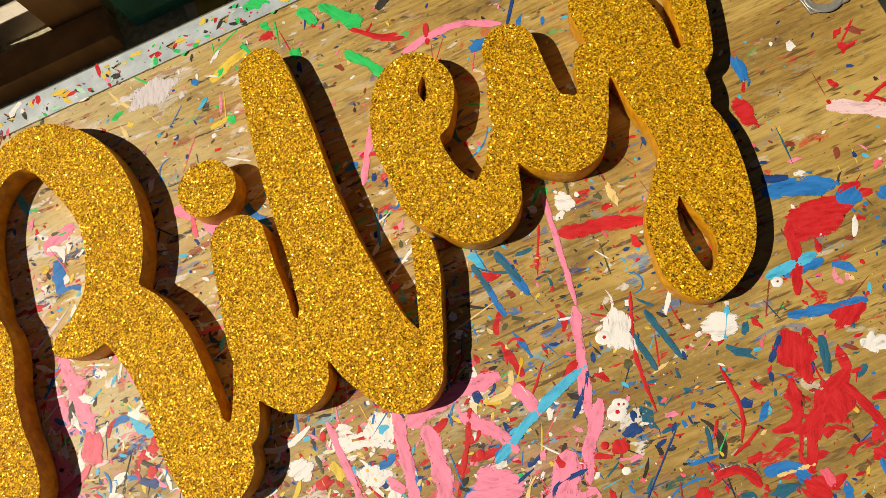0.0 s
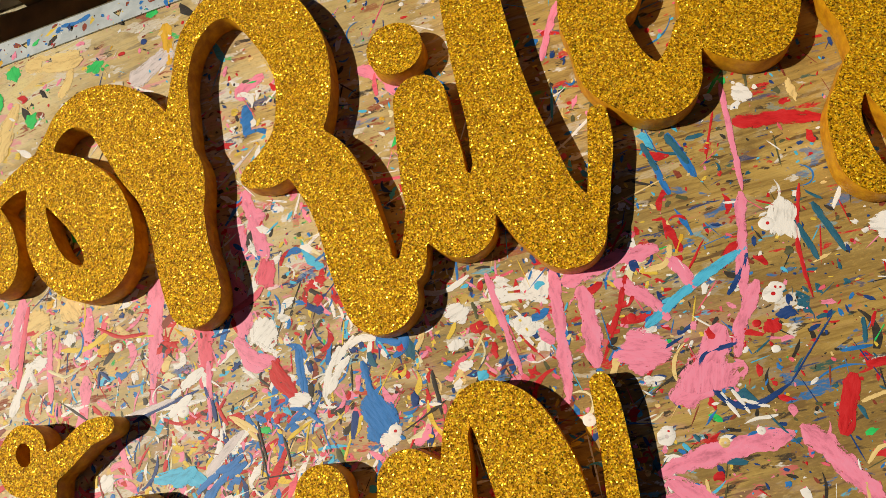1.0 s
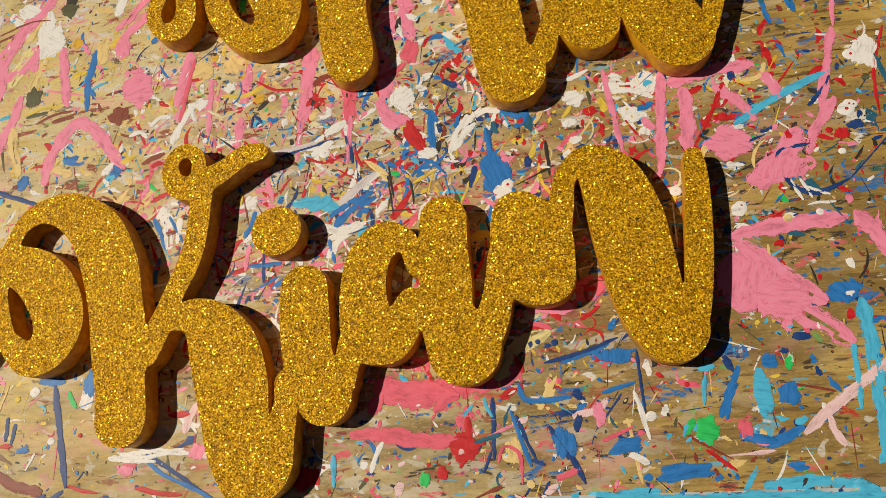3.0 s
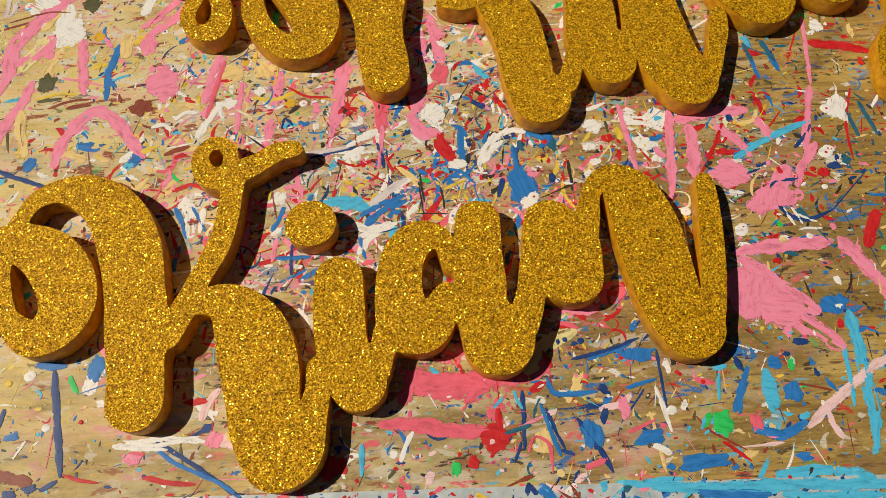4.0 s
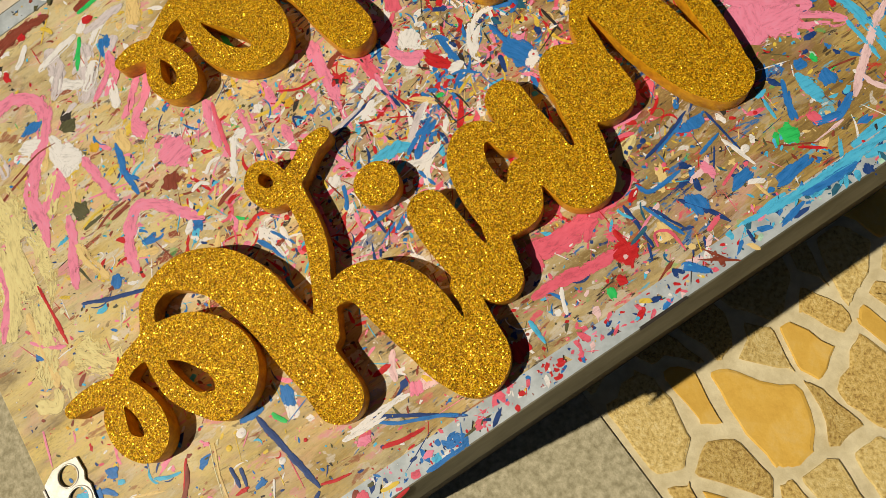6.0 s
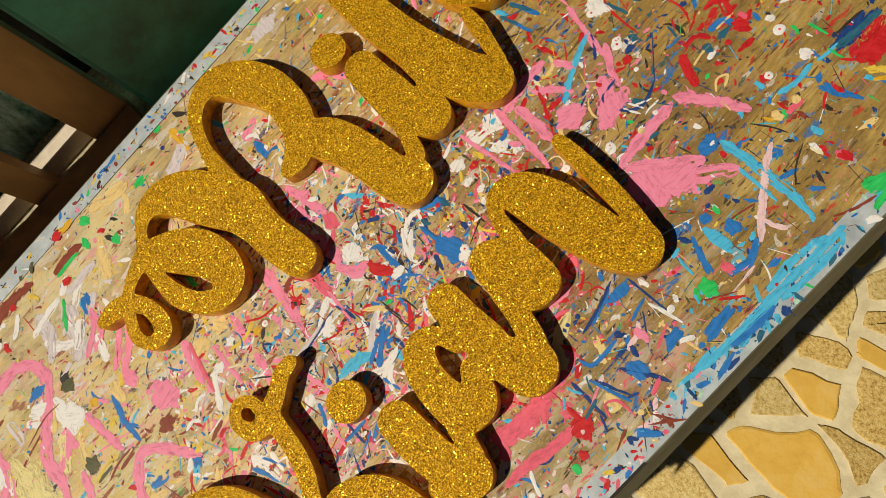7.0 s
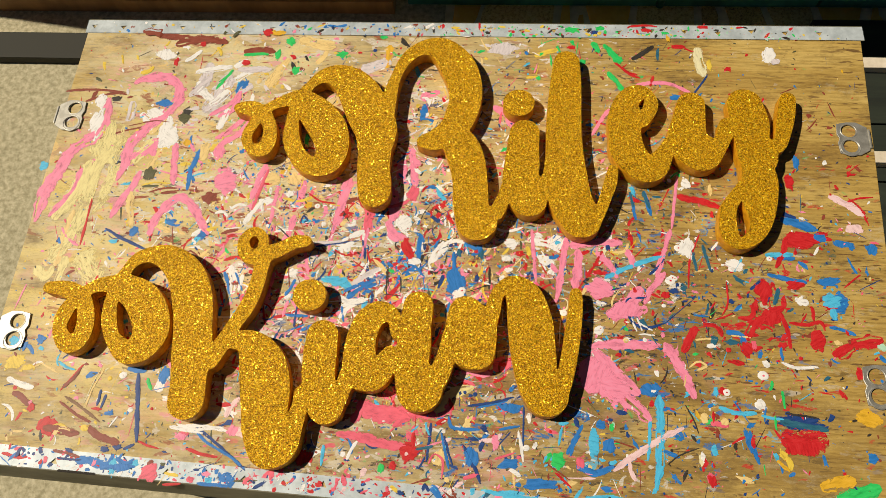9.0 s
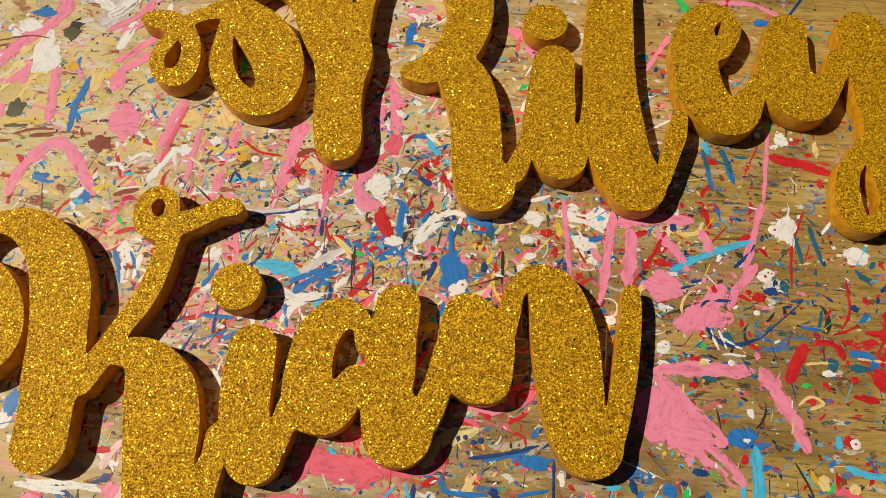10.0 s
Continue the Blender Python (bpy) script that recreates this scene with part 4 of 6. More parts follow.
blob("white", 13.9, 3.6, 0.7, 0.5, -20)
blob("white", 14.6, 2.2, 0.5, 0.4, -20)
blob("yellow", 11.5, 5.2, 0.4, 0.8, 20)
blob("red", 10.4, 4.7, 0.6, 0.4, 0)
streak("cream", 0.2, (10.7, 4.2), (9.2, 2.5), (7.6, 1.2))
blob("sky", 15.5, 1.4, 0.3, 0.3, 0)
streak("olive", 0.3, (10.4, 6.6), (10.5, 6.0), (10.5, 5.3))
streak("white", 0.5, (4.5, 5.8), (5.8, 5.7), (7.2, 5.6))
blob("teal", 5.1, 4.5, 0.5, 0.8, 20)
streak("sky", 0.2, (2.9, 5.8), (3.3, 5.0), (3.6, 4.2))
streak("dark", 0.3, (6.4, 2.6), (6.4, 1.1), (6.4, -0.6))
streak("yellow", 0.4, (22.4, 5.5), (23.0, 5.2), (23.5, 5.0))
streak("mustard", 0.3, (25.1, 6.0), (25.5, 6.6), (25.9, 7.2))
blob("white", 21.5, 1.4, 0.8, 0.3, -10)
streak("blue", 0.4, (5.4, -16.2), (7.5, -15.7), (9.3, -15.1))
streak("blue", 0.5, (18.5, -17.7), (17.5, -19.6), (17.0, -21.5))
blob("mint", 22.2, -17.5, 0.2, 0.4, 0)
blob("red", 4.2, -13.2, 0.8, 0.3, 0)
streak("maroon", 0.2, (13.5, -21.4), (14.4, -22.6), (17.0, -24.3))
streak("maroon", 0.2, (21.8, -19.3), (23.5, -19.7), (24.8, -20.1))
blob("green", 10.1, -9.6, 0.2, 0.6, 0)
streak("navy", 0.2, (9.2, -8.2), (9.7, -8.6), (10.3, -9.0))
spray("hotpink", -2.2, -19.4, 2.0, 30)
blob("green", 33.4, -27.3, 1.8, 0.9, -28)
streak("green", 0.7, (30.8, -28.5), (32.7, -28.3), (34.9, -28.3))
streak("sky", 1.1, (18.7, -26.3), (22.8, -26.3), (26.2, -27.0))
streak("sky", 0.7, (18.8, -27.7), (22.4, -28.1), (26.4, -28.2))
blob("navy", 16.4, -27.3, 1.3, 0.6, -10)
blob("navy", 18.3, -28.6, 0.5, 0.5, 0)
streak("sky", 0.5, (6.4, -26.0), (11.5, -26.6), (16.1, -27.0))
streak("maroon", 0.3, (28.1, -26.2), (29.9, -27.2), (32.0, -27.8))
blob("bone", 32.5, -21.0, 0.3, 0.8, 0)
streak("mustard", 0.3, (32.2, -15.1), (32.6, -16.0), (33.6, -16.2))
blob("hotpink", 33.5, -23.2, 0.5, 0.7, 0)
streak("blue", 0.6, (43.7, 5.4), (45.0, 5.3), (46.4, 5.4))
streak("white", 1.1, (14.9, 6.1), (13.1, 6.5), (11.7, 6.7))
streak("lilac", 2.5, (-34.7, 32.9), (-36.8, 27.5), (-38.0, 26.2))
streak("lilac", 1.4, (-31.1, 31.2), (-32.0, 30.5), (-33.1, 30.0))
streak("white", 1.5, (-43.1, 23.7), (-43.2, 22.0), (-43.3, 20.0))
streak("cream", 0.9, (-45.5, 22.1), (-44.4, 23.4), (-43.3, 24.8))
streak("butter", 4.8, (-51.6, 24.3), (-51.4, 16.2), (-51.6, 8.5))
streak("butter", 3.5, (-51.1, 2.7), (-49.3, -0.0), (-48.0, -1.9))
streak("maroon", 1.5, (-50.7, 41.0), (-46.0, 40.3), (-41.2, 39.1))
streak("pink", 0.7, (-49.8, -3.2), (-48.2, -2.5), (-46.7, -1.8))
streak("cream", 0.7, (-15.4, 22.8), (-15.1, 21.0), (-16.3, 19.8))
streak("sky", 0.5, (-33.2, 28.0), (-33.2, 30.3), (-33.3, 31.7))
streak("bone", 0.1, (-44.0, -13.4), (-44.7, -15.6), (-45.3, -18.4))
blob("red", -49.9, -21.2, 0.9, 0.9, 0)
streak("yellow", 0.4, (-49.1, -21.7), (-47.9, -21.1), (-46.5, -21.6))
streak("hotpink", 0.2, (-48.5, -23.2), (-48.3, -22.4), (-48.1, -21.5))
blob("hotpink", -31.3, -21.4, 0.7, 0.4, 0)
streak("white", 0.4, (-32.5, -20.2), (-29.9, -20.8), (-26.3, -20.3))
blob("rose", -23.8, -20.8, 1.0, 0.7, 0)
blob("sky", -39.5, -25.9, 0.6, 0.9, 0)
blob("sky", -36.9, -25.3, 0.7, 0.5, 0)
streak("hotpink", 0.5, (-29.7, -26.6), (-29.4, -26.8), (-28.9, -26.9))
blob("sky", -27.0, -26.8, 0.5, 0.4, 0)
spray("blue", -24.8, -26.7, 2.5, 26)
spray("hotpink", -21.6, -26.3, 1.6, 16)
streak("maroon", 0.4, (-47.7, -24.3), (-45.9, -24.6), (-44.0, -25.0))
spray("hotpink", -19.3, -25.8, 1.8, 16)
spray("red", -14.3, -26.1, 2.1, 24)
spray("hotpink", -11.2, -26.7, 2.1, 18)
streak("blue", 0.8, (0.4, -25.8), (1.2, -26.8), (2.1, -27.7))
blob("blue", 10.7, -27.9, 1.5, 0.3, 8)
streak("navy", 0.3, (6.8, -26.7), (6.7, -27.3), (6.6, -28.0))
streak("sky", 0.5, (8.4, -26.1), (10.1, -26.1), (11.6, -26.1))
blob("navy", 16.0, -27.1, 1.2, 0.6, 8)
streak("sky", 0.9, (12.9, -27.7), (16.0, -27.2), (19.0, -26.9))
blob("cream", 1.2, -22.4, 0.7, 0.9, 0)
streak("rose", 0.6, (5.9, -20.4), (7.8, -19.9), (8.7, -19.2))
spray("maroon", 3.1, -27.1, 2.0, 16)
streak("white", 0.4, (-10.2, -23.4), (-9.7, -22.0), (-9.1, -21.1))
streak("navy", 0.4, (-0.1, -18.4), (-0.2, -20.2), (-0.4, -23.1))
streak("navy", 0.3, (1.6, -19.9), (2.3, -22.0), (2.9, -23.5))
drip("white", "red", 20.9, -5.3, 0.41)
drip("white", "red", 30.4, 2.0, 0.44)
drip("white", "hotpink", -18.3, 10.9, 0.41)
drip("white", "lilac", -13.3, 4.5, 0.51)
drip("white", "red", 2.8, -0.9, 0.54)
drip("red", "red", 20.9, 2.5, 0.33)
drip("white", "lilac", 26.5, -6.6, 0.30)
drip("white", "maroon", -30.4, 21.0, 0.49)
drip("cream", "lilac", 24.1, -6.8, 0.37)
drip("white", "white", 11.7, -20.8, 0.41)
drip("red", "red", 14.6, -18.7, 0.21)
drip("hotpink", "hotpink", 5.2, -17.6, 0.25)
drip("navy", "navy", 3.9, -14.4, 0.25)
drip("navy", "navy", 5.2, -14.6, 0.30)
drip("white", "lilac", -10.9, 2.3, 0.31)
drip("white", "red", 36.1, -12.8, 0.48)
drip("white", "hotpink", 40.7, -10.5, 0.65)
drip("white", "white", 41.3, -9.1, 0.41)
drip("white", "lilac", 46.9, -0.7, 0.54)
drip("white", "red", 30.1, 1.6, 0.63)
drip("red", "red", 36.8, -7.4, 0.35)
drip("red", "red", 45.5, -8.1, 0.27)
drip("white", "red", 31.4, 6.3, 0.54)
drip("white", "lilac", 20.7, -5.6, 0.60)
drip("white", "lilac", 16.2, -3.4, 0.47)
drip("white", "white", 39.8, -14.2, 0.48)
drip("white", "green", 13.6, 27.5, 0.40)
drip("white", "bone", 10.8, 32.5, 0.22)
drip("white", "red", 30.7, 1.9, 0.35)
drip("white", "white", 29.1, -1.9, 0.29)
drip("red", "red", 28.5, 0.0, 0.28)
drip("red", "red", 20.9, 2.5, 0.25)
drip("white", "red", 43.1, 5.2, 0.38)
drip("white", "lilac", -40.9, -14.4, 0.50)
drip("white", "white", -38.9, -18.8, 0.36)
drip("red", "red", -36.1, -18.5, 0.20)
drip("yellow", "yellow", -42.6, -14.9, 0.31)
streak("pink", 0.8, (-14.0, 15.5), (-14.8, 11.9), (-15.5, 8.1))
streak("white", 1.3, (-43.5, 19.7), (-42.7, 22.2), (-43.0, 25.3))
streak("white", 0.8, (-28.5, 7.8), (-27.3, 10.1), (-25.9, 11.9))
streak("maroon", 0.5, (-57.0, 27.6), (-52.9, 29.2), (-50.6, 29.0))
streak("cream", 1.1, (-54.4, 0.4), (-54.3, 4.7), (-53.9, 9.2))
streak("white", 1.1, (-53.9, 26.1), (-54.0, 23.0), (-53.8, 20.6))

streak("butter", 2.19, (-53.3, 17.4), (-54.6, 12.0), (-56.6, 7.5))
streak("butter", 2.44, (-52.3, 9.5), (-53.5, 5.2), (-55.4, 0.9))
streak("butter", 1.92, (-51.0, 19.9), (-52.4, 15.7), (-52.8, 11.2))
streak("butter", 1.64, (-44.2, 21.1), (-45.8, 19.2), (-46.8, 17.0))
streak("cream", 1.14, (-46.2, 12.4), (-45.6, 9.4), (-44.8, 6.9))
streak("cream", 0.79, (-41.1, 7.1), (-40.0, 6.7), (-38.9, 6.2))
streak("cream", 1.21, (-27.4, 33.4), (-27.9, 32.2), (-28.3, 31.2))
streak("cream", 1.31, (-36.1, 20.8), (-36.4, 19.3), (-36.5, 17.8))
streak("pink", 1.26, (-53.3, 28.4), (-53.1, 24.5), (-54.0, 21.6), (-56.7, 19.1), (-57.8, 15.9), (-59.1, 11.7), (-59.3, 7.0))
streak("pink", 0.68, (-54.5, 16.0), (-54.7, 13.7), (-55.0, 12.0), (-57.5, 7.9))
streak("pink", 1.12, (-50.0, 31.0), (-48.5, 31.9), (-44.7, 32.3), (-42.4, 30.3), (-42.4, 27.9), (-44.0, 25.4), (-46.6, 22.4), (-48.1, 20.0), (-48.1, 16.8), (-48.8, 14.0))
streak("pink", 0.84, (-44.3, 20.6), (-45.4, 19.2), (-47.5, 17.7))
streak("pink", 0.80, (-44.5, 21.3), (-44.3, 19.9), (-44.1, 18.3))
streak("pink", 0.69, (-45.4, 15.8), (-46.3, 12.8), (-47.3, 10.6), (-48.2, 8.0))
streak("pink", 0.67, (-41.0, 20.6), (-40.6, 17.1), (-40.0, 13.6))
streak("pink", 0.86, (-42.0, 5.4), (-41.4, 8.3), (-39.1, 11.5), (-36.9, 10.7), (-34.7, 7.9), (-33.3, 5.9))
streak("pink", 0.61, (-32.9, 29.9), (-33.3, 26.8), (-35.5, 25.3))
streak("pink", 0.54, (-31.3, 25.0), (-33.7, 22.5), (-35.2, 21.5))
blob("pink", -34.2, 19.3, 0.90, 1.32, 0)
blob("pink", -32.2, 14.3, 1.50, 2.14, 0)
streak("pink", 0.69, (-26.7, 17.4), (-27.4, 14.7), (-28.0, 11.6))
streak("pink", 0.35, (-24.4, 13.9), (-24.6, 10.9), (-24.7, 8.0))
streak("pink", 0.31, (-55.0, 6.3), (-53.7, 4.7), (-51.8, 3.6))
streak("red", 0.39, (-51.7, 11.1), (-51.6, 7.8), (-51.6, 3.6))
blob("blue", -44.3, 27.5, 1.40, 0.63, 4)
streak("blue", 0.72, (-37.2, 19.6), (-37.8, 16.4), (-37.8, 12.8))
streak("navy", 0.48, (-48.5, 6.4), (-45.4, 4.8), (-41.5, 3.3))
streak("maroon", 0.39, (-60.7, 29.4), (-56.3, 29.8), (-51.8, 29.5))
streak("maroon", 0.18, (-49.0, 23.4), (-46.8, 24.0), (-44.6, 24.4))
blob("white", -42.1, 21.2, 1.20, 1.53, 5)
streak("white", 1.29, (-36.8, 28.4), (-38.8, 29.8), (-39.8, 31.6))
streak("white", 1.09, (-34.0, 26.8), (-34.5, 25.0), (-35.1, 23.1))
blob("white", -54.4, 27.9, 0.90, 1.33, 0)
blob("white", -54.2, 24.0, 1.10, 1.65, 0)
blob("white", -45.3, 25.8, 1.40, 0.92, 4)
blob("olive", -40.7, 25.0, 1.10, 0.82, 5)
blob("olive", -43.9, 15.4, 0.90, 1.24, 0)
streak("yellow", 0.26, (-44.8, 13.4), (-42.9, 13.9), (-40.4, 13.8))
blob("mustard", -39.4, 20.7, 0.60, 0.61, 0)
streak("green", 0.38, (-34.9, 33.3), (-35.5, 32.4), (-36.4, 31.6))
blob("maroon", -34.2, 11.7, 1.10, 0.92, 5)
blob("blue", -32.5, 31.2, 0.81, 0.82, 7)
blob("blue", -44.2, 6.1, 0.60, 0.82, 0)
blob("sky", -60.5, 16.2, 0.70, 0.76, 0)
blob("blue", -54.8, 4.2, 0.22, 0.63, 27)
streak("sky", 0.97, (-16.4, 0.0), (-14.0, -0.2), (-12.0, -1.2))
streak("white", 0.70, (-13.3, -5.4), (-11.7, -3.5), (-9.7, -2.6))
streak("white", 0.57, (-12.0, -1.2), (-10.1, 0.8), (-7.7, 2.1))
streak("white", 0.63, (-13.2, -3.7), (-11.8, -3.2), (-10.6, -2.7))
streak("blue", 0.71, (-12.6, -2.6), (-10.9, -1.2), (-8.7, -0.4))
streak("blue", 0.39, (-13.1, -3.6), (-12.9, -4.7), (-12.6, -5.9))
blob("blue", 1.9, 0.4, 1.20, 1.80, 0)
streak("blue", 0.53, (1.4, 4.6), (1.6, 2.9), (1.7, 1.1))
blob("white", 2.4, -1.3, 0.80, 0.61, 0)
streak("navy", 0.52, (0.2, 1.2), (-0.1, 0.2), (-0.4, -0.7))
streak("blue", 0.47, (-3.2, 6.7), (-3.3, 5.0), (-3.2, 3.1))
streak("red", 0.75, (-5.8, 5.8), (-5.0, 4.2), (-3.8, 3.1))
streak("white", 0.60, (-1.9, 2.7), (-1.0, 4.8), (0.0, 6.1))
streak("white", 0.51, (-0.6, 4.9), (0.2, 5.7), (1.2, 6.6))
blob("white", -6.0, 8.6, 1.00, 1.20, 0)
streak("pink", 0.69, (-8.0, 8.3), (-7.0, 6.5), (-5.6, 6.6))
streak("blue", 0.57, (3.0, 5.9), (4.5, 5.2), (5.5, 6.8))
streak("lilac", 0.46, (-17.8, 5.3), (-15.9, 5.4), (-13.9, 5.6))
streak("navy", 0.29, (-17.7, 4.7), (-14.7, 5.3), (-11.8, 5.8))
streak("white", 0.53, (-14.2, 5.7), (-13.0, 6.3), (-11.8, 7.0))
streak("cream", 0.32, (-9.6, 3.2), (-8.5, 2.1), (-7.5, 0.9))
streak("yellow", 0.20, (-3.4, 1.2), (-3.8, 0.2), (-4.1, -0.8))
streak("dark", 0.14, (-7.6, 1.7), (-7.4, -0.4), (-7.2, -2.5))
streak("dark", 0.14, (-8.0, -1.8), (-6.5, -1.9), (-5.1, -2.0))
streak("red", 0.27, (-9.8, 2.6), (-10.2, 3.5), (-10.5, 4.5))
streak("navy", 0.35, (-19.1, -4.0), (-19.2, -5.5), (-19.2, -6.9))
streak("blue", 0.41, (-20.6, -5.2), (-19.1, -5.3), (-17.5, -5.3))
streak("blue", 0.50, (-19.9, -0.2), (-20.4, -1.4), (-21.0, -2.6))
streak("pink", 0.28, (-20.5, -3.3), (-20.7, -4.4), (-20.9, -5.6))
blob("white", -20.4, 0.7, 0.71, 0.71, 8)
streak("blue", 0.33, (-28.4, 0.5), (-27.7, -0.8), (-27.0, -2.2))
blob("red", -26.4, -3.3, 0.41, 0.41, 14)
streak("white", 0.50, (-27.3, 0.2), (-27.4, -1.0), (-27.5, -2.3))
streak("pink", 0.32, (-19.6, 5.4), (-18.9, 3.0), (-18.2, 0.5))
streak("pink", 0.32, (11.9, 8.4), (12.2, 4.8), (12.6, 0.6))
streak("pink", 0.57, (16.6, 7.4), (16.1, 3.5), (15.3, -1.8))
streak("pink", 0.79, (18.2, 5.6), (18.1, 2.9), (17.7, -0.2))
streak("pink", 0.82, (17.0, 6.1), (20.2, 6.7), (24.1, 6.7))
streak("pink", 0.56, (24.4, 5.9), (25.1, 4.8), (25.5, 3.3))
streak("pink", 0.61, (20.5, 5.3), (22.3, 3.5), (23.3, 1.7))
blob("pink", 20.9, 0.0, 1.80, 1.50, 3)
streak("pink", 1.17, (26.4, 0.5), (24.3, -2.0), (21.8, -3.6))
streak("pink", 1.09, (22.2, -3.4), (24.2, -3.1), (27.0, -2.4))
streak("pink", 0.57, (29.5, 2.8), (27.7, 0.4), (26.6, -1.8))
streak("pink", 0.46, (30.5, 9.0), (29.3, 5.0), (28.3, 2.0))
streak("cream", 0.45, (24.9, 6.7), (24.2, 5.5), (22.7, 5.4))
streak("red", 0.38, (21.4, 5.5), (20.3, 3.4), (19.3, 1.8))
blob("red", 20.5, 2.4, 0.40, 0.30, 0)
streak("sky", 0.67, (21.6, 1.6), (24.4, 3.1), (27.2, 4.3), (29.6, 5.1))
streak("navy", 0.38, (29.5, 4.7), (28.4, 3.2), (27.4, 2.3))
streak("navy", 0.39, (27.1, -0.9), (24.6, -1.2), (24.4, -2.7), (25.2, -4.4), (26.9, -5.0), (29.2, -4.2))
streak("navy", 0.12, (29.2, -4.2), (31.3, -2.3), (33.1, -0.7))
streak("white", 0.26, (24.9, -3.7), (25.2, -4.6), (25.5, -5.5))
streak("white", 0.26, (25.6, -3.7), (25.9, -4.5), (26.2, -5.4))
streak("white", 0.27, (25.9, -4.4), (26.7, -4.9), (27.5, -5.3))
streak("pink", 0.79, (19.5, -7.8), (22.8, -7.4), (28.4, -7.2))
streak("pink", 0.87, (28.9, -6.8), (30.9, -10.3), (32.3, -13.8))
streak("pink", 2.83, (18.9, -9.4), (20.8, -11.6), (23.7, -14.1))
streak("pink", 1.47, (18.9, -13.4), (20.4, -12.0), (22.1, -11.2))
streak("pink", 1.10, (22.7, -13.2), (24.6, -14.7), (26.8, -16.8))
streak("pink", 1.12, (19.8, -8.3), (22.7, -11.2), (25.6, -13.6))
streak("rose", 0.78, (22.1, -22.9), (25.1, -20.7), (28.3, -18.6), (30.7, -17.4))
streak("rose", 0.57, (24.0, -21.7), (24.1, -22.9), (24.7, -23.9))
streak("sky", 1.04, (27.9, -13.5), (27.9, -17.3), (27.6, -21.7), (27.1, -24.9))
streak("sky", 0.40, (26.7, -16.5), (26.5, -19.3), (26.2, -21.5))
blob("blue", 26.8, -12.9, 1.30, 0.80, 4)
blob("white", 27.2, -13.1, 0.51, 0.30, 11)
blob("sky", 19.8, -19.8, 0.70, 1.60, 0)
blob("blue", 21.7, -20.0, 0.91, 0.81, 6)
streak("blue", 0.63, (17.9, -22.6), (18.9, -23.0), (20.2, -23.3))
blob("blue", 20.7, -17.5, 0.60, 0.60, 0)
blob("green", 22.0, -17.8, 0.30, 0.50, 0)
blob("navy", 23.3, -15.9, 0.70, 0.30, 0)
blob("hotpink", 18.2, -22.3, 0.50, 0.70, 0)
streak("blue", 1.27, (45.1, 11.0), (47.6, 10.3), (49.6, 9.6))
streak("navy", 0.68, (45.6, 11.9), (46.4, 11.5), (47.2, 11.3))
blob("red", 47.4, 8.0, 2.40, 1.22, 2)
streak("red", 0.77, (45.8, 8.5), (44.9, 6.0), (43.8, 3.9))
streak("red", 0.57, (49.5, 8.9), (50.3, 9.0), (51.0, 9.0))
blob("blue", 49.9, 8.5, 0.90, 0.71, 0)
streak("sky", 0.69, (42.6, 5.7), (44.4, 5.8), (46.2, 5.9))
streak("blue", 0.71, (42.6, 3.0), (45.4, 2.3), (47.5, 2.0))
blob("blue", 50.4, 2.3, 1.40, 0.61, 4)
blob("red", 46.0, 1.7, 1.20, 0.71, 5)
blob("red", 41.9, 0.8, 1.10, 1.50, 5)
streak("red", 0.58, (40.8, -0.8), (39.9, -3.0), (38.3, -3.1))
streak("navy", 0.43, (41.7, 2.0), (41.0, 1.4), (40.2, 0.8))
blob("sky", 50.3, -0.3, 1.20, 1.10, 0)
streak("sky", 0.84, (50.2, -1.4), (50.3, -2.1), (50.4, -2.9))
blob("white", 46.3, -0.5, 0.61, 0.61, 9)
streak("teal", 0.55, (43.8, 1.1), (43.5, -0.0), (43.0, -1.2))
streak("red", 1.23, (44.1, -1.4), (42.2, -2.6), (40.5, -3.8), (39.2, -6.1))
blob("red", 42.5, -3.0, 1.20, 1.00, 5)
streak("red", 0.57, (43.6, -2.0), (44.3, -4.6), (44.4, -6.9))
streak("red", 0.50, (44.6, -3.5), (46.7, -3.7), (48.5, -3.3), (48.9, -4.4))
streak("red", 0.46, (47.6, -1.2), (47.7, -2.1), (47.7, -3.1))
blob("red", 47.9, -5.7, 0.90, 1.40, 0)
blob("red", 39.2, -7.0, 0.70, 0.90, 0)
blob("hotpink", 40.0, -6.6, 0.40, 0.61, 0)
streak("red", 0.99, (49.4, -7.5), (50.8, -6.7), (52.0, -6.1))
blob("cream", 50.3, -5.9, 0.50, 0.32, 0)
streak("red", 0.99, (33.0, -4.5), (32.0, -6.4), (31.1, -8.0))
streak("red", 0.60, (33.9, -4.2), (35.5, -4.5), (36.2, -5.7))
streak("blue", 0.73, (36.7, -5.1), (38.2, -5.3), (39.0, -6.4))
streak("cream", 0.33, (37.3, -5.5), (38.4, -5.6), (39.7, -5.7))
streak("cream", 0.26, (32.8, -6.3), (34.1, -6.1), (35.5, -6.1))
blob("teal", 35.1, -6.2, 0.50, 0.61, 0)
blob("red", 29.4, -0.4, 0.60, 0.50, 0)
blob("navy", 30.5, 0.2, 0.61, 0.40, 9)
streak("red", 0.25, (34.3, 8.4), (32.8, 4.5), (32.4, 0.7))
streak("red", 0.25, (37.3, 1.8), (37.2, -1.2), (36.3, -3.0))
streak("red", 0.19, (35.5, -3.5), (36.6, -3.1), (37.8, -2.5))
blob("white", 32.5, 6.4, 1.10, 1.50, 0)
streak("teal", 0.40, (33.1, 6.0), (33.4, 4.5), (33.6, 3.0))
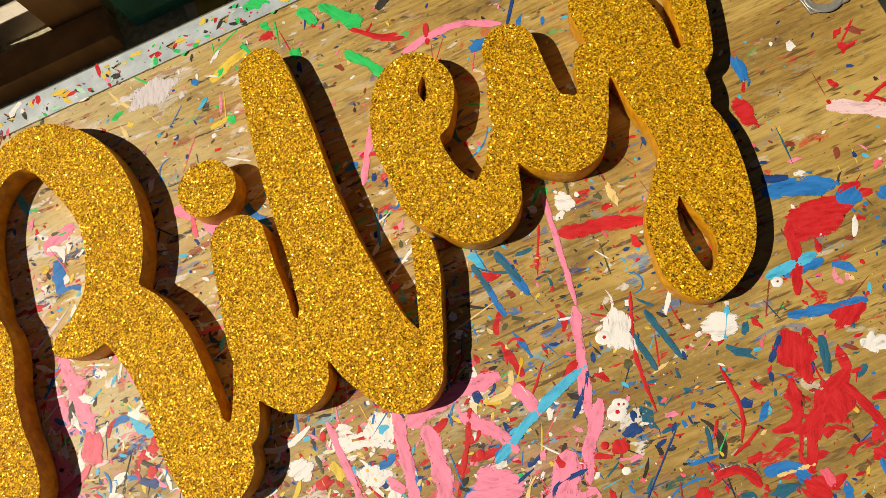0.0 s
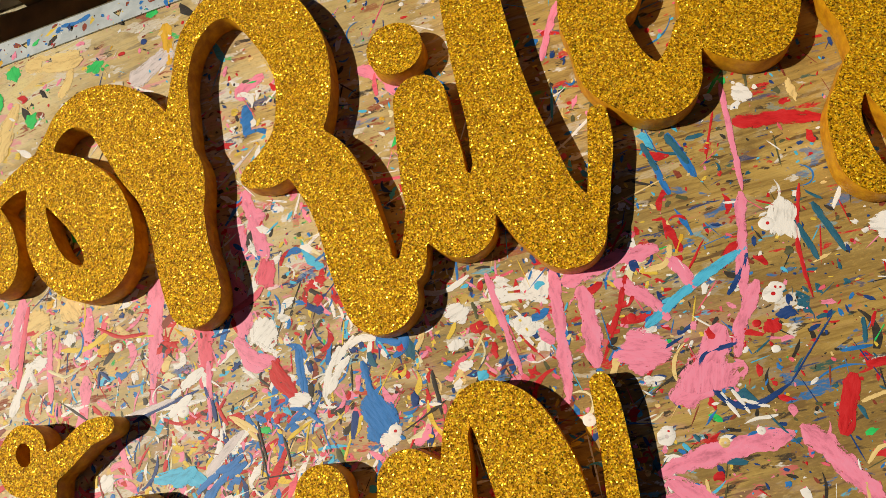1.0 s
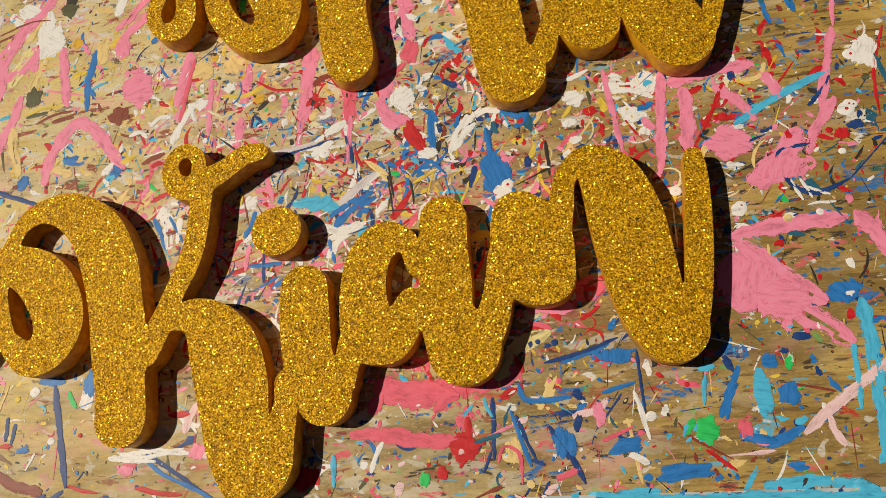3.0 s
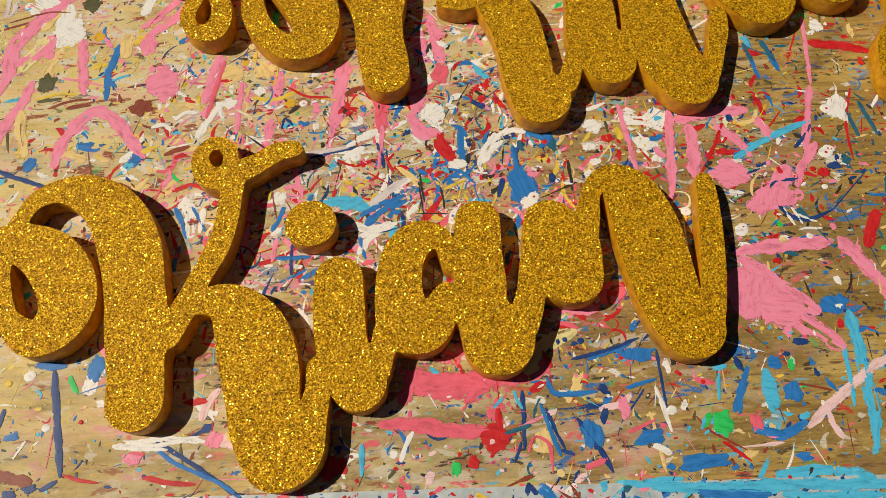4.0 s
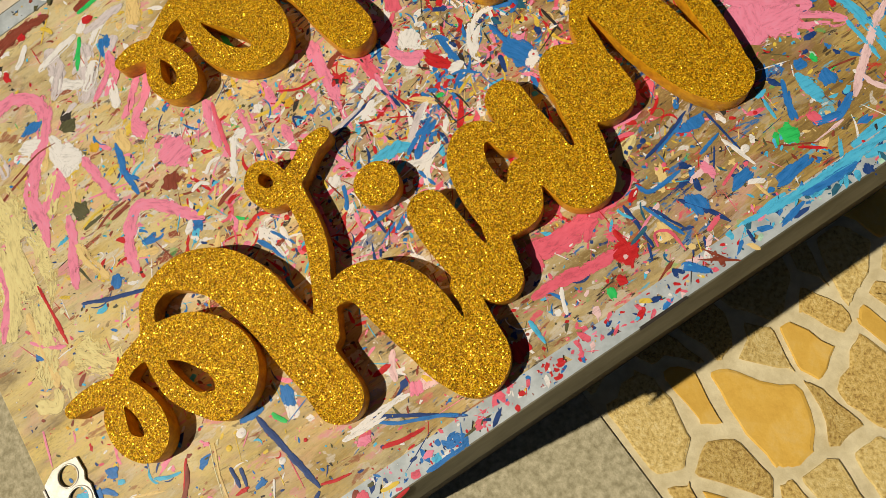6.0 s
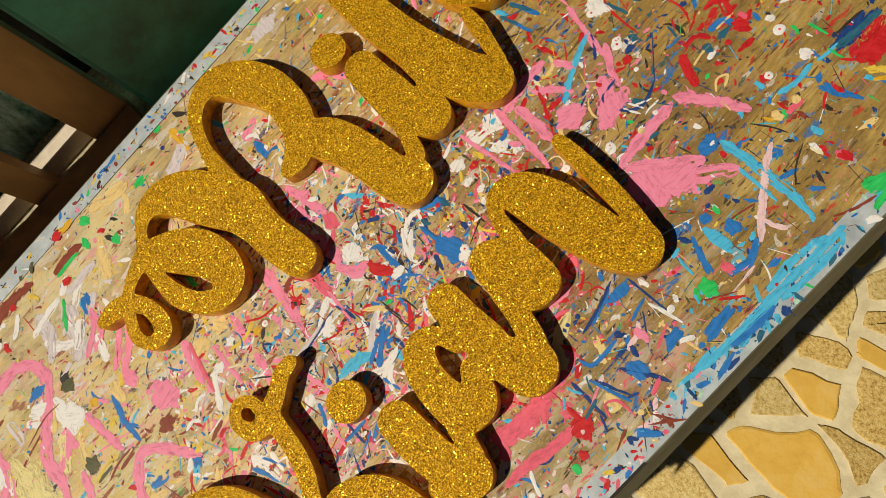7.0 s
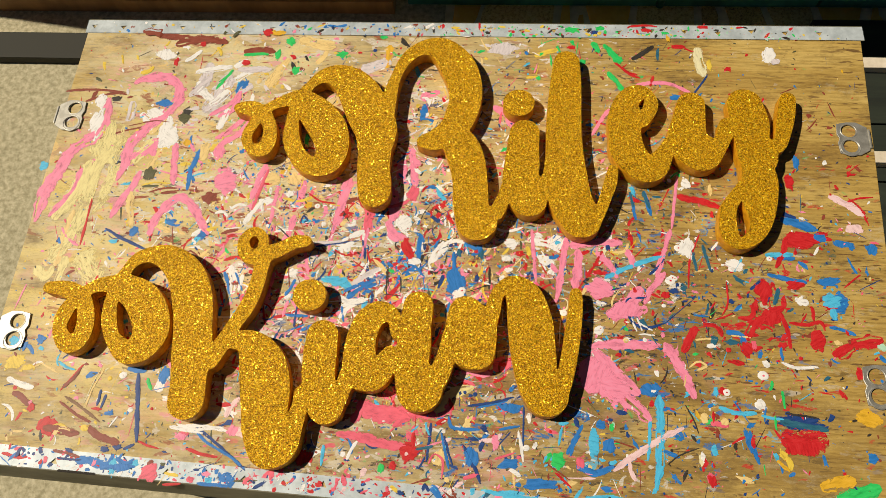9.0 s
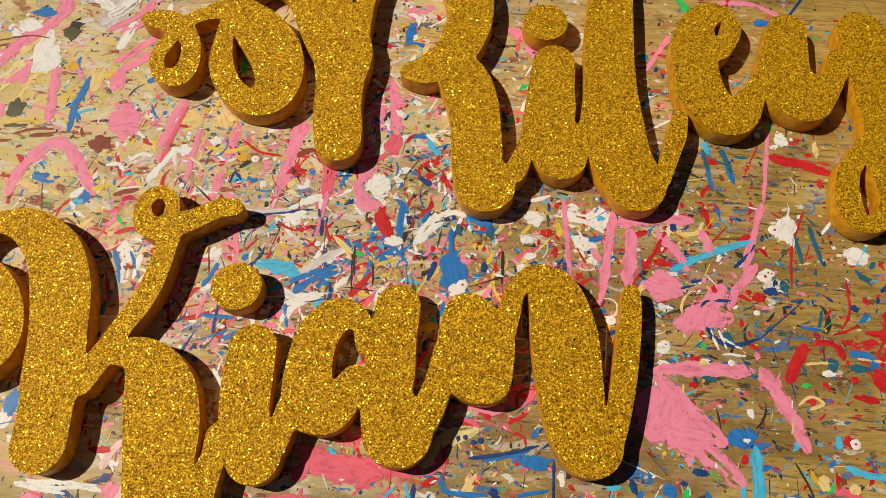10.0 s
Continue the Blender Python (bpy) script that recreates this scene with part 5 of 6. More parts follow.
streak("teal", 0.40, (34.6, 6.9), (35.0, 5.0), (35.4, 3.1))
streak("teal", 0.29, (34.8, -1.3), (34.6, -2.1), (34.3, -2.9))
blob("white", 38.5, 4.1, 1.40, 0.81, 4)
streak("sky", 0.46, (39.5, 5.0), (39.0, 4.1), (38.4, 3.2))
blob("white", 41.1, -8.8, 0.41, 0.20, 14)
streak("cream", 0.32, (31.8, -9.9), (32.9, -9.1), (33.9, -9.6), (32.7, -10.2))
streak("cream", 0.23, (31.3, -10.9), (31.2, -11.6), (31.0, -12.3))
streak("white", 0.40, (43.1, -8.7), (44.8, -9.3), (47.5, -9.1))
streak("blue", 0.36, (43.3, -6.7), (43.2, -7.6), (43.3, -8.5))
blob("red", 43.5, -6.5, 0.60, 0.40, 0)
streak("green", 0.35, (41.7, -11.1), (41.6, -11.7), (41.3, -12.3))
streak("green", 0.35, (42.8, -12.3), (42.8, -13.4), (42.9, -14.5))
streak("green", 0.29, (41.6, -15.4), (41.6, -16.2), (41.6, -17.1))
streak("sky", 0.61, (35.0, -14.7), (37.3, -15.3), (39.5, -15.2))
streak("sky", 0.36, (40.0, -15.4), (41.3, -15.7), (42.6, -15.8))
streak("teal", 0.78, (42.1, -16.0), (44.6, -16.4), (47.7, -16.8))
streak("dark", 0.29, (42.9, -15.0), (44.8, -15.2), (46.7, -15.4))
streak("red", 2.72, (42.0, -18.2), (44.7, -18.3), (47.4, -17.5))
blob("red", 44.6, -18.8, 2.41, 1.00, 5)
blob("blue", 38.3, -18.5, 0.51, 1.41, 11)
blob("red", 38.6, -18.7, 0.40, 0.71, 0)
streak("red", 0.31, (36.2, -19.0), (37.0, -18.5), (37.8, -18.1))
streak("hotpink", 0.45, (33.9, -16.6), (35.0, -16.8), (36.0, -16.9))
blob("cream", 33.2, -16.0, 0.50, 0.71, 0)
blob("red", 34.3, -15.9, 0.20, 0.71, 0)
blob("cream", 35.6, -16.5, 0.51, 0.50, 11)
blob("red", 33.6, -23.4, 0.51, 0.70, 11)
blob("sky", 34.8, -12.8, 0.30, 0.61, 0)
blob("red", 35.7, -12.7, 0.61, 0.50, 9)
streak("mustard", 1.43, (45.9, -23.5), (48.0, -22.9), (50.0, -22.4))
streak("mustard", 0.43, (41.3, -20.6), (41.9, -21.2), (42.6, -21.8))
blob("yellow", 42.1, -19.9, 0.50, 0.40, 0)
blob("white", 32.7, -20.7, 0.30, 0.60, 0)
streak("dark", 0.17, (28.5, -21.8), (30.1, -20.6), (32.3, -19.7))
streak("dark", 0.18, (31.0, -14.6), (31.9, -16.4), (32.4, -18.0))
streak("navy", 0.58, (-38.9, -14.0), (-38.2, -17.5), (-37.2, -22.8))
streak("blue", 0.71, (-40.5, -13.5), (-39.3, -13.6), (-37.9, -13.7))
streak("maroon", 1.02, (-49.9, -21.6), (-47.4, -21.8), (-44.9, -22.1))
streak("cream", 0.56, (-48.3, -22.4), (-47.5, -21.6), (-46.2, -21.8))
streak("maroon", 0.95, (-44.2, -21.1), (-41.9, -22.4), (-39.4, -23.0))
blob("yellow", -44.3, -21.3, 0.61, 0.41, 9)
blob("navy", -41.1, -23.8, 0.60, 0.41, 0)
blob("navy", -39.5, -23.5, 0.61, 0.32, 9)
streak("navy", 0.39, (-38.7, -23.7), (-38.1, -23.4), (-37.4, -23.0))
streak("blue", 0.33, (-30.0, -20.9), (-27.9, -22.4), (-24.9, -23.8), (-22.6, -25.3))
streak("white", 0.42, (-33.3, -20.6), (-31.7, -20.8), (-30.2, -21.0))
blob("pink", -31.5, -21.8, 0.60, 0.41, 0)
streak("red", 0.40, (-30.6, -23.2), (-28.7, -23.7), (-26.4, -24.0))
blob("blue", -38.2, -25.8, 1.51, 0.54, 8)
streak("blue", 0.54, (-41.0, -26.2), (-40.1, -26.0), (-39.1, -25.8))
blob("hotpink", -34.6, -26.3, 1.30, 1.04, 4)
streak("yellow", 0.40, (-32.7, -26.2), (-31.8, -26.4), (-30.9, -26.5))
streak("blue", 0.40, (-28.4, -27.2), (-26.4, -27.3), (-24.1, -27.3))
streak("red", 0.29, (-32.7, -27.6), (-31.6, -27.5), (-30.4, -27.4))
streak("navy", 0.29, (-46.9, -25.2), (-45.3, -25.3), (-43.7, -25.3))
blob("blue", -53.4, -10.1, 0.71, 0.54, 8)
blob("blue", -55.5, -11.1, 0.40, 0.73, 0)
streak("red", 0.29, (-46.6, -13.2), (-47.9, -15.3), (-48.9, -16.8))
streak("white", 0.28, (-40.4, -19.7), (-40.8, -20.4), (-41.2, -21.1))
streak("cream", 0.21, (-43.6, -13.6), (-44.6, -16.5), (-44.9, -18.7))
streak("maroon", 0.29, (-48.6, -18.2), (-45.9, -19.7), (-43.7, -20.6))
blob("red", -52.2, -19.1, 0.50, 0.63, 0)
blob("yellow", -54.2, -14.0, 0.91, 0.41, 6)
streak("navy", 0.36, (-42.6, -17.0), (-42.7, -17.9), (-42.9, -18.9))
blob("blue", -41.6, -19.4, 0.70, 0.30, 0)
blob("blue", -35.4, -14.1, 0.60, 1.22, 0)
streak("green", 0.45, (-37.5, -14.6), (-37.2, -15.3), (-36.7, -16.1))
streak("hotpink", 0.99, (-9.0, -16.9), (-5.5, -17.5), (-2.7, -18.0))
streak("hotpink", 0.72, (-11.9, -20.3), (-8.5, -20.7), (-5.1, -21.4), (-3.0, -21.3))
streak("hotpink", 0.79, (-9.0, -16.1), (-9.3, -17.4), (-10.0, -18.9))
streak("hotpink", 0.51, (-3.2, -17.7), (-4.0, -18.4), (-4.8, -19.2))
blob("red", -2.7, -22.1, 1.30, 1.10, 4)
streak("red", 0.56, (-2.2, -19.7), (-2.3, -22.1), (-3.1, -23.5))
blob("rose", -2.9, -22.3, 0.41, 0.40, 14)
blob("red", -4.5, -23.8, 0.50, 0.50, 0)
blob("red", -15.5, -23.4, 1.00, 1.12, 6)
blob("green", -5.9, -24.1, 0.40, 0.60, 0)
streak("sky", 0.42, (-13.3, -21.8), (-13.3, -23.1), (-13.3, -24.3))
streak("pink", 0.72, (3.3, -11.8), (5.1, -11.8), (7.0, -12.0))
streak("butter", 1.24, (0.3, -17.1), (2.3, -14.7), (5.0, -13.7))
streak("red", 0.44, (1.9, -15.2), (2.2, -15.9), (2.5, -16.7))
streak("hotpink", 0.29, (3.3, -12.8), (4.2, -13.1), (5.1, -13.5))
streak("red", 0.31, (7.4, -13.0), (8.2, -12.6), (9.0, -12.1))
blob("navy", 3.3, -14.5, 0.20, 0.30, 0)
blob("navy", 4.6, -14.8, 0.30, 0.20, 0)
streak("navy", 0.30, (4.2, -16.1), (7.0, -15.6), (10.1, -14.7))
blob("blue", 9.7, -16.1, 1.40, 0.60, 4)
streak("blue", 0.42, (2.0, -17.5), (2.7, -18.9), (6.0, -18.9))
streak("navy", 0.24, (11.3, -15.8), (11.3, -18.2), (11.3, -20.6))
streak("blue", 0.35, (8.3, -18.8), (9.6, -18.5), (10.9, -18.2))
streak("white", 0.36, (10.7, -18.8), (11.1, -20.8), (11.4, -22.5))
streak("blue", 0.36, (1.2, -19.5), (1.8, -21.8), (2.4, -23.8))
streak("sky", 0.30, (-0.8, -18.4), (-0.6, -19.1), (-0.2, -19.9))
blob("pink", 7.9, -20.4, 0.50, 0.90, 0)
blob("blue", 5.1, -22.2, 0.81, 1.20, 7)
streak("navy", 0.40, (4.0, -20.9), (5.5, -23.4), (6.3, -25.3))
streak("hotpink", 0.34, (4.2, -24.8), (5.0, -24.5), (6.0, -24.2))
blob("blue", 9.6, -22.8, 1.20, 0.60, 5)
streak("hotpink", 0.19, (7.9, -22.3), (9.1, -21.9), (10.3, -21.4))
streak("hotpink", 0.19, (-0.1, -23.3), (0.5, -22.2), (1.6, -22.8), (1.6, -25.0))
streak("navy", 0.30, (-0.6, -22.5), (-0.9, -23.2), (-1.3, -24.0))
streak("teal", 0.40, (0.3, -21.2), (-0.8, -21.5), (-1.9, -21.8))
blob("green", 15.5, -22.1, 0.80, 1.00, 0)
blob("blue", 13.5, -24.9, 1.80, 0.80, 3)
streak("red", 0.30, (15.2, -23.5), (16.1, -24.2), (17.1, -25.1))
streak("sky", 0.30, (16.0, -18.1), (15.8, -19.1), (15.6, -20.3))
blob("sky", 16.2, -17.6, 0.61, 0.30, 9)
streak("green", 0.90, (20.6, 39.9), (21.1, 39.0), (21.6, 38.0))
streak("green", 0.92, (22.3, 39.5), (23.5, 37.8), (24.8, 36.2))
blob("green", 24.4, 36.7, 0.80, 0.70, 0)
streak("green", 0.81, (22.8, 34.5), (24.1, 32.6), (25.0, 31.0))
blob("green", 19.1, 36.2, 0.50, 0.50, 0)
streak("dark", 0.78, (26.4, 36.8), (28.1, 37.9), (29.7, 39.3))
streak("bone", 1.47, (36.1, 39.1), (36.3, 36.3), (36.7, 33.8))
blob("yellow", 37.7, 35.9, 0.40, 1.10, 0)
blob("red", 33.4, 39.2, 1.00, 0.40, 0)
blob("white", 46.5, 37.9, 0.90, 1.50, 0)
blob("lilac", 47.2, 36.7, 0.81, 0.51, 7)
streak("pink", 0.42, (26.8, 32.3), (31.2, 32.6), (34.7, 31.0))
streak("pink", 0.39, (22.8, 28.0), (21.4, 25.6), (20.3, 23.4))
blob("blue", 32.6, 30.2, 1.00, 0.50, 6)
blob("blue", 48.2, 19.7, 0.40, 1.10, 0)
blob("red", 46.9, 16.7, 0.61, 1.20, 9)
streak("rose", 0.77, (51.8, 14.6), (53.2, 14.0), (54.8, 13.3))
streak("red", 0.35, (25.7, 34.1), (26.6, 33.8), (27.5, 33.5))
streak("red", 0.43, (29.4, 33.8), (29.2, 33.0), (28.9, 32.0))
streak("red", 0.99, (31.7, 14.1), (34.6, 13.4), (37.5, 12.5))
streak("pink", 0.27, (31.9, 17.2), (31.4, 13.9), (30.7, 9.0))
blob("white", 33.0, 16.0, 0.61, 0.91, 9)
blob("cream", 36.2, 15.1, 0.30, 0.81, 0)
streak("teal", 0.40, (25.3, 14.5), (25.5, 13.4), (25.7, 12.2))
streak("teal", 0.48, (27.1, 14.6), (27.5, 13.3), (27.9, 12.0))
streak("maroon", 1.57, (-44.8, 38.5), (-40.6, 39.6), (-36.3, 39.0))
streak("maroon", 1.13, (-33.5, 37.3), (-30.2, 37.7), (-28.4, 37.3))
streak("maroon", 0.38, (-60.3, 29.6), (-56.0, 29.8), (-50.8, 29.4))
streak("maroon", 0.18, (-46.9, 24.1), (-44.9, 24.4), (-42.8, 24.2))
streak("lilac", 1.46, (-37.9, 32.6), (-39.6, 29.8), (-40.7, 28.9))
streak("white", 1.14, (-40.5, 33.3), (-38.1, 33.8), (-34.8, 34.4))
streak("lilac", 1.09, (-33.9, 33.9), (-30.6, 34.0), (-28.5, 34.1))
streak("white", 1.41, (-34.6, 30.1), (-36.0, 28.2), (-37.2, 27.4))
blob("white", -46.0, 36.5, 1.60, 1.02, -4)
streak("white", 0.77, (-42.6, 35.3), (-41.4, 36.3), (-40.3, 37.5))
streak("green", 0.54, (-34.6, 33.9), (-35.7, 32.0), (-36.7, 30.2))
streak("green", 0.66, (-33.4, 36.7), (-30.9, 37.0), (-29.4, 36.8))
blob("green", -27.9, 36.8, 0.50, 1.00, 0)
blob("green", -24.7, 33.9, 0.60, 0.80, 0)
streak("cream", 1.25, (-26.8, 33.5), (-27.9, 32.1), (-28.5, 30.7))
streak("cream", 0.90, (-23.1, 38.8), (-21.0, 38.2), (-18.9, 38.5))
streak("cream", 0.63, (-26.7, 28.5), (-24.3, 29.1), (-21.9, 30.1))
streak("yellow", 0.77, (-49.4, 33.0), (-48.2, 33.3), (-47.5, 34.3))
streak("yellow", 0.30, (-53.2, 36.4), (-52.9, 35.6), (-52.6, 34.7))
streak("yellow", 0.47, (-37.9, 38.1), (-37.2, 37.3), (-37.0, 36.5))
blob("red", -44.0, 35.3, 0.40, 0.81, 0)
blob("red", -40.3, 38.7, 0.60, 0.51, 0)
blob("red", -32.8, 35.3, 0.70, 0.50, 0)
streak("blue", 0.62, (-32.6, 31.9), (-33.1, 30.8), (-33.4, 29.7))
streak("pink", 0.48, (-32.6, 30.0), (-33.9, 27.7), (-36.9, 25.5))
streak("pink", 0.63, (-30.3, 24.7), (-31.6, 22.5), (-34.5, 20.4))
blob("white", -42.0, 21.6, 1.00, 1.63, 0)
blob("dark", -52.1, 28.2, 0.80, 0.51, 0)
streak("maroon", 0.41, (-41.6, 12.2), (-40.4, 12.4), (-39.2, 12.4))
streak("hotpink", 0.31, (-26.2, 16.6), (-27.0, 13.2), (-27.7, 9.9))
streak("red", 0.29, (-20.0, 13.0), (-18.0, 11.7), (-15.7, 11.4))
blob("red", -25.8, 14.2, 0.70, 0.32, 0)
blob("cream", -25.4, 14.9, 1.10, 1.41, -5)
blob("white", -25.5, 11.5, 0.70, 0.61, 0)
streak("white", 0.40, (-30.8, 10.0), (-29.7, 10.8), (-28.6, 10.6))
streak("white", 0.40, (-33.0, 9.3), (-31.9, 9.6), (-31.0, 8.8))
streak("bone", 0.28, (-24.8, 10.7), (-23.2, 9.8), (-21.7, 10.2))
streak("navy", 0.28, (-19.3, 8.5), (-20.1, 9.3), (-20.4, 8.1))
streak("pink", 0.59, (-8.2, 8.9), (-6.6, 6.9), (-5.2, 6.5))
blob("white", -5.6, 8.9, 1.00, 1.20, -6)
streak("white", 0.62, (-1.5, 2.9), (-0.4, 4.4), (0.6, 5.2))
streak("white", 0.58, (0.6, 5.9), (1.7, 6.3), (2.8, 5.9))
streak("red", 0.66, (-5.5, 6.5), (-4.8, 4.9), (-4.0, 3.7))
blob("white", -3.8, 3.0, 0.81, 0.60, -7)
streak("blue", 0.47, (-3.4, 6.8), (-3.5, 5.3), (-3.5, 3.6))
blob("hotpink", -4.8, 13.3, 0.80, 1.30, 0)
streak("hotpink", 0.31, (-8.3, 11.0), (-6.1, 11.7), (-5.3, 12.3))
streak("blue", 0.49, (3.8, 4.3), (4.8, 4.7), (5.1, 5.8))
streak("white", 0.42, (6.4, 8.5), (8.5, 7.9), (10.7, 8.6))
blob("white", 9.2, 6.1, 1.00, 0.70, 0)
blob("white", 8.6, 3.9, 0.60, 0.40, 0)
blob("white", 8.9, 2.3, 0.50, 0.40, 0)
streak("cream", 0.40, (5.6, 4.3), (6.1, 5.0), (6.5, 5.8))
blob("red", 4.5, 4.7, 0.30, 0.30, 0)
streak("teal", 0.46, (2.1, 5.1), (2.2, 4.3), (2.5, 4.0))
blob("navy", 4.7, 0.9, 0.30, 0.60, 0)
blob("sky", 9.9, 1.3, 0.40, 0.40, 0)
streak("white", 0.75, (-13.2, 6.3), (-12.1, 6.8), (-11.2, 7.4))
streak("white", 0.60, (-14.5, 4.4), (-13.5, 5.1), (-12.4, 5.5))
streak("navy", 0.34, (-11.3, 5.9), (-10.9, 4.7), (-10.7, 3.1))
streak("pink", 0.27, (-10.7, 7.8), (-10.9, 5.5), (-11.2, 3.1))
streak("red", 0.29, (-10.5, 3.9), (-10.0, 4.3), (-9.7, 4.6))
streak("lilac", 0.69, (-12.0, -0.6), (-10.3, 0.8), (-8.6, 1.9))
streak("sky", 0.86, (-14.9, -0.6), (-13.5, -0.2), (-12.8, 0.1))
streak("white", 0.65, (-13.7, -2.4), (-11.9, -3.2), (-10.2, -2.5))
streak("blue", 0.57, (-13.0, -1.7), (-12.0, -1.1), (-11.0, -0.6))
streak("blue", 0.49, (-11.3, -0.6), (-9.9, -0.3), (-8.9, 0.2))
blob("green", -6.8, 1.5, 0.40, 0.30, 0)
streak("yellow", 0.28, (-5.3, 0.4), (-4.3, 0.9), (-3.2, 1.3))
streak("dark", 0.20, (-7.4, 2.3), (-7.3, 0.8), (-7.1, -0.7))
streak("dark", 0.20, (-5.6, 0.7), (-5.4, -0.4), (-5.4, -1.5))
streak("blue", 0.33, (-4.7, 2.6), (-3.6, 2.2), (-2.5, 1.0))
streak("cream", 0.33, (-9.4, 3.1), (-8.3, 2.3), (-7.5, 1.5))
streak("maroon", 0.43, (-48.7, -16.4), (-47.5, -15.0), (-46.8, -13.7))
streak("maroon", 0.22, (-48.2, -18.4), (-46.2, -19.7), (-43.9, -20.7))
streak("navy", 0.41, (-43.4, -16.4), (-43.4, -17.8), (-43.5, -18.5))
blob("red", -43.4, -18.9, 0.70, 0.20, 0)
streak("sky", 0.35, (-50.2, -13.0), (-48.9, -13.7), (-47.6, -14.0))
blob("white", -40.8, -14.4, 0.40, 0.41, 0)
blob("pink", -31.7, -21.7, 0.60, 0.40, 0)
blob("pink", -25.1, -20.7, 0.70, 0.71, 0)
streak("rose", 0.65, (-26.3, -19.1), (-25.8, -17.8), (-24.9, -16.5))
streak("blue", 0.43, (-39.3, -24.8), (-37.8, -25.4), (-36.9, -24.8))
streak("red", 0.27, (-37.0, -22.6), (-35.6, -23.1), (-34.1, -23.4))
streak("white", 0.35, (-33.2, -20.7), (-30.8, -21.0), (-28.8, -21.2))
blob("red", -26.7, -17.5, 1.00, 0.32, 0)
blob("pink", 20.0, -11.0, 2.2, 1.9, 0)
blob("pink", 22.6, -12.9, 2.3, 1.5, -40)
blob("pink", 24.4, -2.6, 2.0, 0.9, 10)
streak("sky", 0.9, (9.0, -26.6), (14.0, -26.9), (20.0, -27.1), (28.0, -27.5))
streak("blue", 0.9, (12.5, -27.0), (15.0, -27.4), (18.0, -27.6))

# ---- small spatter: (colour, centre x, y, spread, count) in centimetres ----
for ink, cx, cy, spread, count in (
        ("red", 40, -4, 22, 130), ("red", 22, 5, 20, 60), ("red", -10, 0, 45, 150), ("blue", 30, -18, 30, 110), ("blue", -5, 2, 45, 120),
        ("navy", 5, -20, 40, 110), ("navy", 0, 5, 40, 110), ("white", -5, 8, 45, 240), ("white", -30, 15, 40, 130), ("white", 25, 5, 20, 50),
        ("pink", -25, 12, 40, 150), ("pink", 5, -5, 35, 90), ("hotpink", -5, -15, 40, 130), ("cream", -30, 8, 40, 160), ("cream", 10, -22, 35, 50),
        ("yellow", -35, 20, 40, 110), ("yellow", 0, 0, 50, 60), ("sky", 15, -22, 30, 90), ("sky", -35, 5, 35, 50), ("green", 15, 36, 30, 45),
        ("green", -20, 25, 45, 40), ("green", 30, -22, 30, 25), ("teal", 32, 0, 20, 60), ("maroon", -25, 5, 45, 110), ("maroon", 45, 0, 30, 60),
        ("dark", 0, 5, 55, 220), ("olive", -20, 5, 45, 70), ("lilac", -35, 25, 30, 60), ("mustard", -10, 25, 45, 45), ("rose", 0, -25, 40, 40)):
    spray(ink, cx, cy, spread * 1.6, int(count * 1.6), 3.2)
def flick(color, x, y, long, wide, turn, bend):
    """A thrown thread of paint: a bent ribbon, fat at one end, broken in outline."""
    v0, f0 = SPLASH[color]
    base, z, seed, n = len(v0), TOP + 0.00007 + paint_rng.random() * 0.00025, paint_rng.random() * 70, 9
    for i in range(n):
        t = i / (n - 1)
        a = turn + bend * (t - 0.5)
        w = wide * (0.25 + math.sin(math.pi * min(1, 0.12 + 0.9 * t)) ** 0.7) * (1 + 0.7 * noise.noise(Vector((t * 4, seed, 0))))
        px, py = x + long * (t - 0.5) * math.cos(a), y + long * (t - 0.5) * math.sin(a)
        h = z + on_trim(px, py)
        v0.append((px - math.sin(a) * w, py + math.cos(a) * w, h))
        v0.append((px + math.sin(a) * w * 0.8, py - math.cos(a) * w * 0.8, h))
    f0.extend((base + 2 * i, base + 2 * i + 1, base + 2 * i + 3, base + 2 * i + 2) for i in range(n - 1))


THROWN = ("white", "white", "white", "pink", "pink", "red", "red", "blue", "blue", "cream", "yellow", "hotpink", "navy", "sky", "maroon", "bone", "red", "white")
for k in range(1500):
    px, py = paint_rng.gauss(-0.08, 0.24), paint_rng.gauss(0.03, 0.13)
    if not (LEFT + 0.03 < px < right_edge(py) - 0.03 and front_edge(px) + 0.03 < py < BACK - 0.03):
        continue
    pick = paint_rng.choice(THROWN)
    if px > 0.24:
        if paint_rng.random() < 0.5:
            continue
        pick = paint_rng.choice(("red", "red", "teal", "dark", "white", "blue", "pink", "maroon"))
    elif py < -0.14 and px > -0.1:
        pick = paint_rng.choice(("blue", "blue", "navy", "hotpink", "sky", "red", "white", "teal", pick))
    size = paint_rng.random() ** 2
    flick(pick, px, py, 0.006 + 0.026 * size, 0.0006 + 0.0021 * paint_rng.random() ** 2, paint_rng.gauss(1.1, 0.9), paint_rng.gauss(0, 0.7))
names = ("red", "white", "dark", "cream", "pink", "blue", "navy", "maroon", "hotpink", "olive", "yellow", "sky")
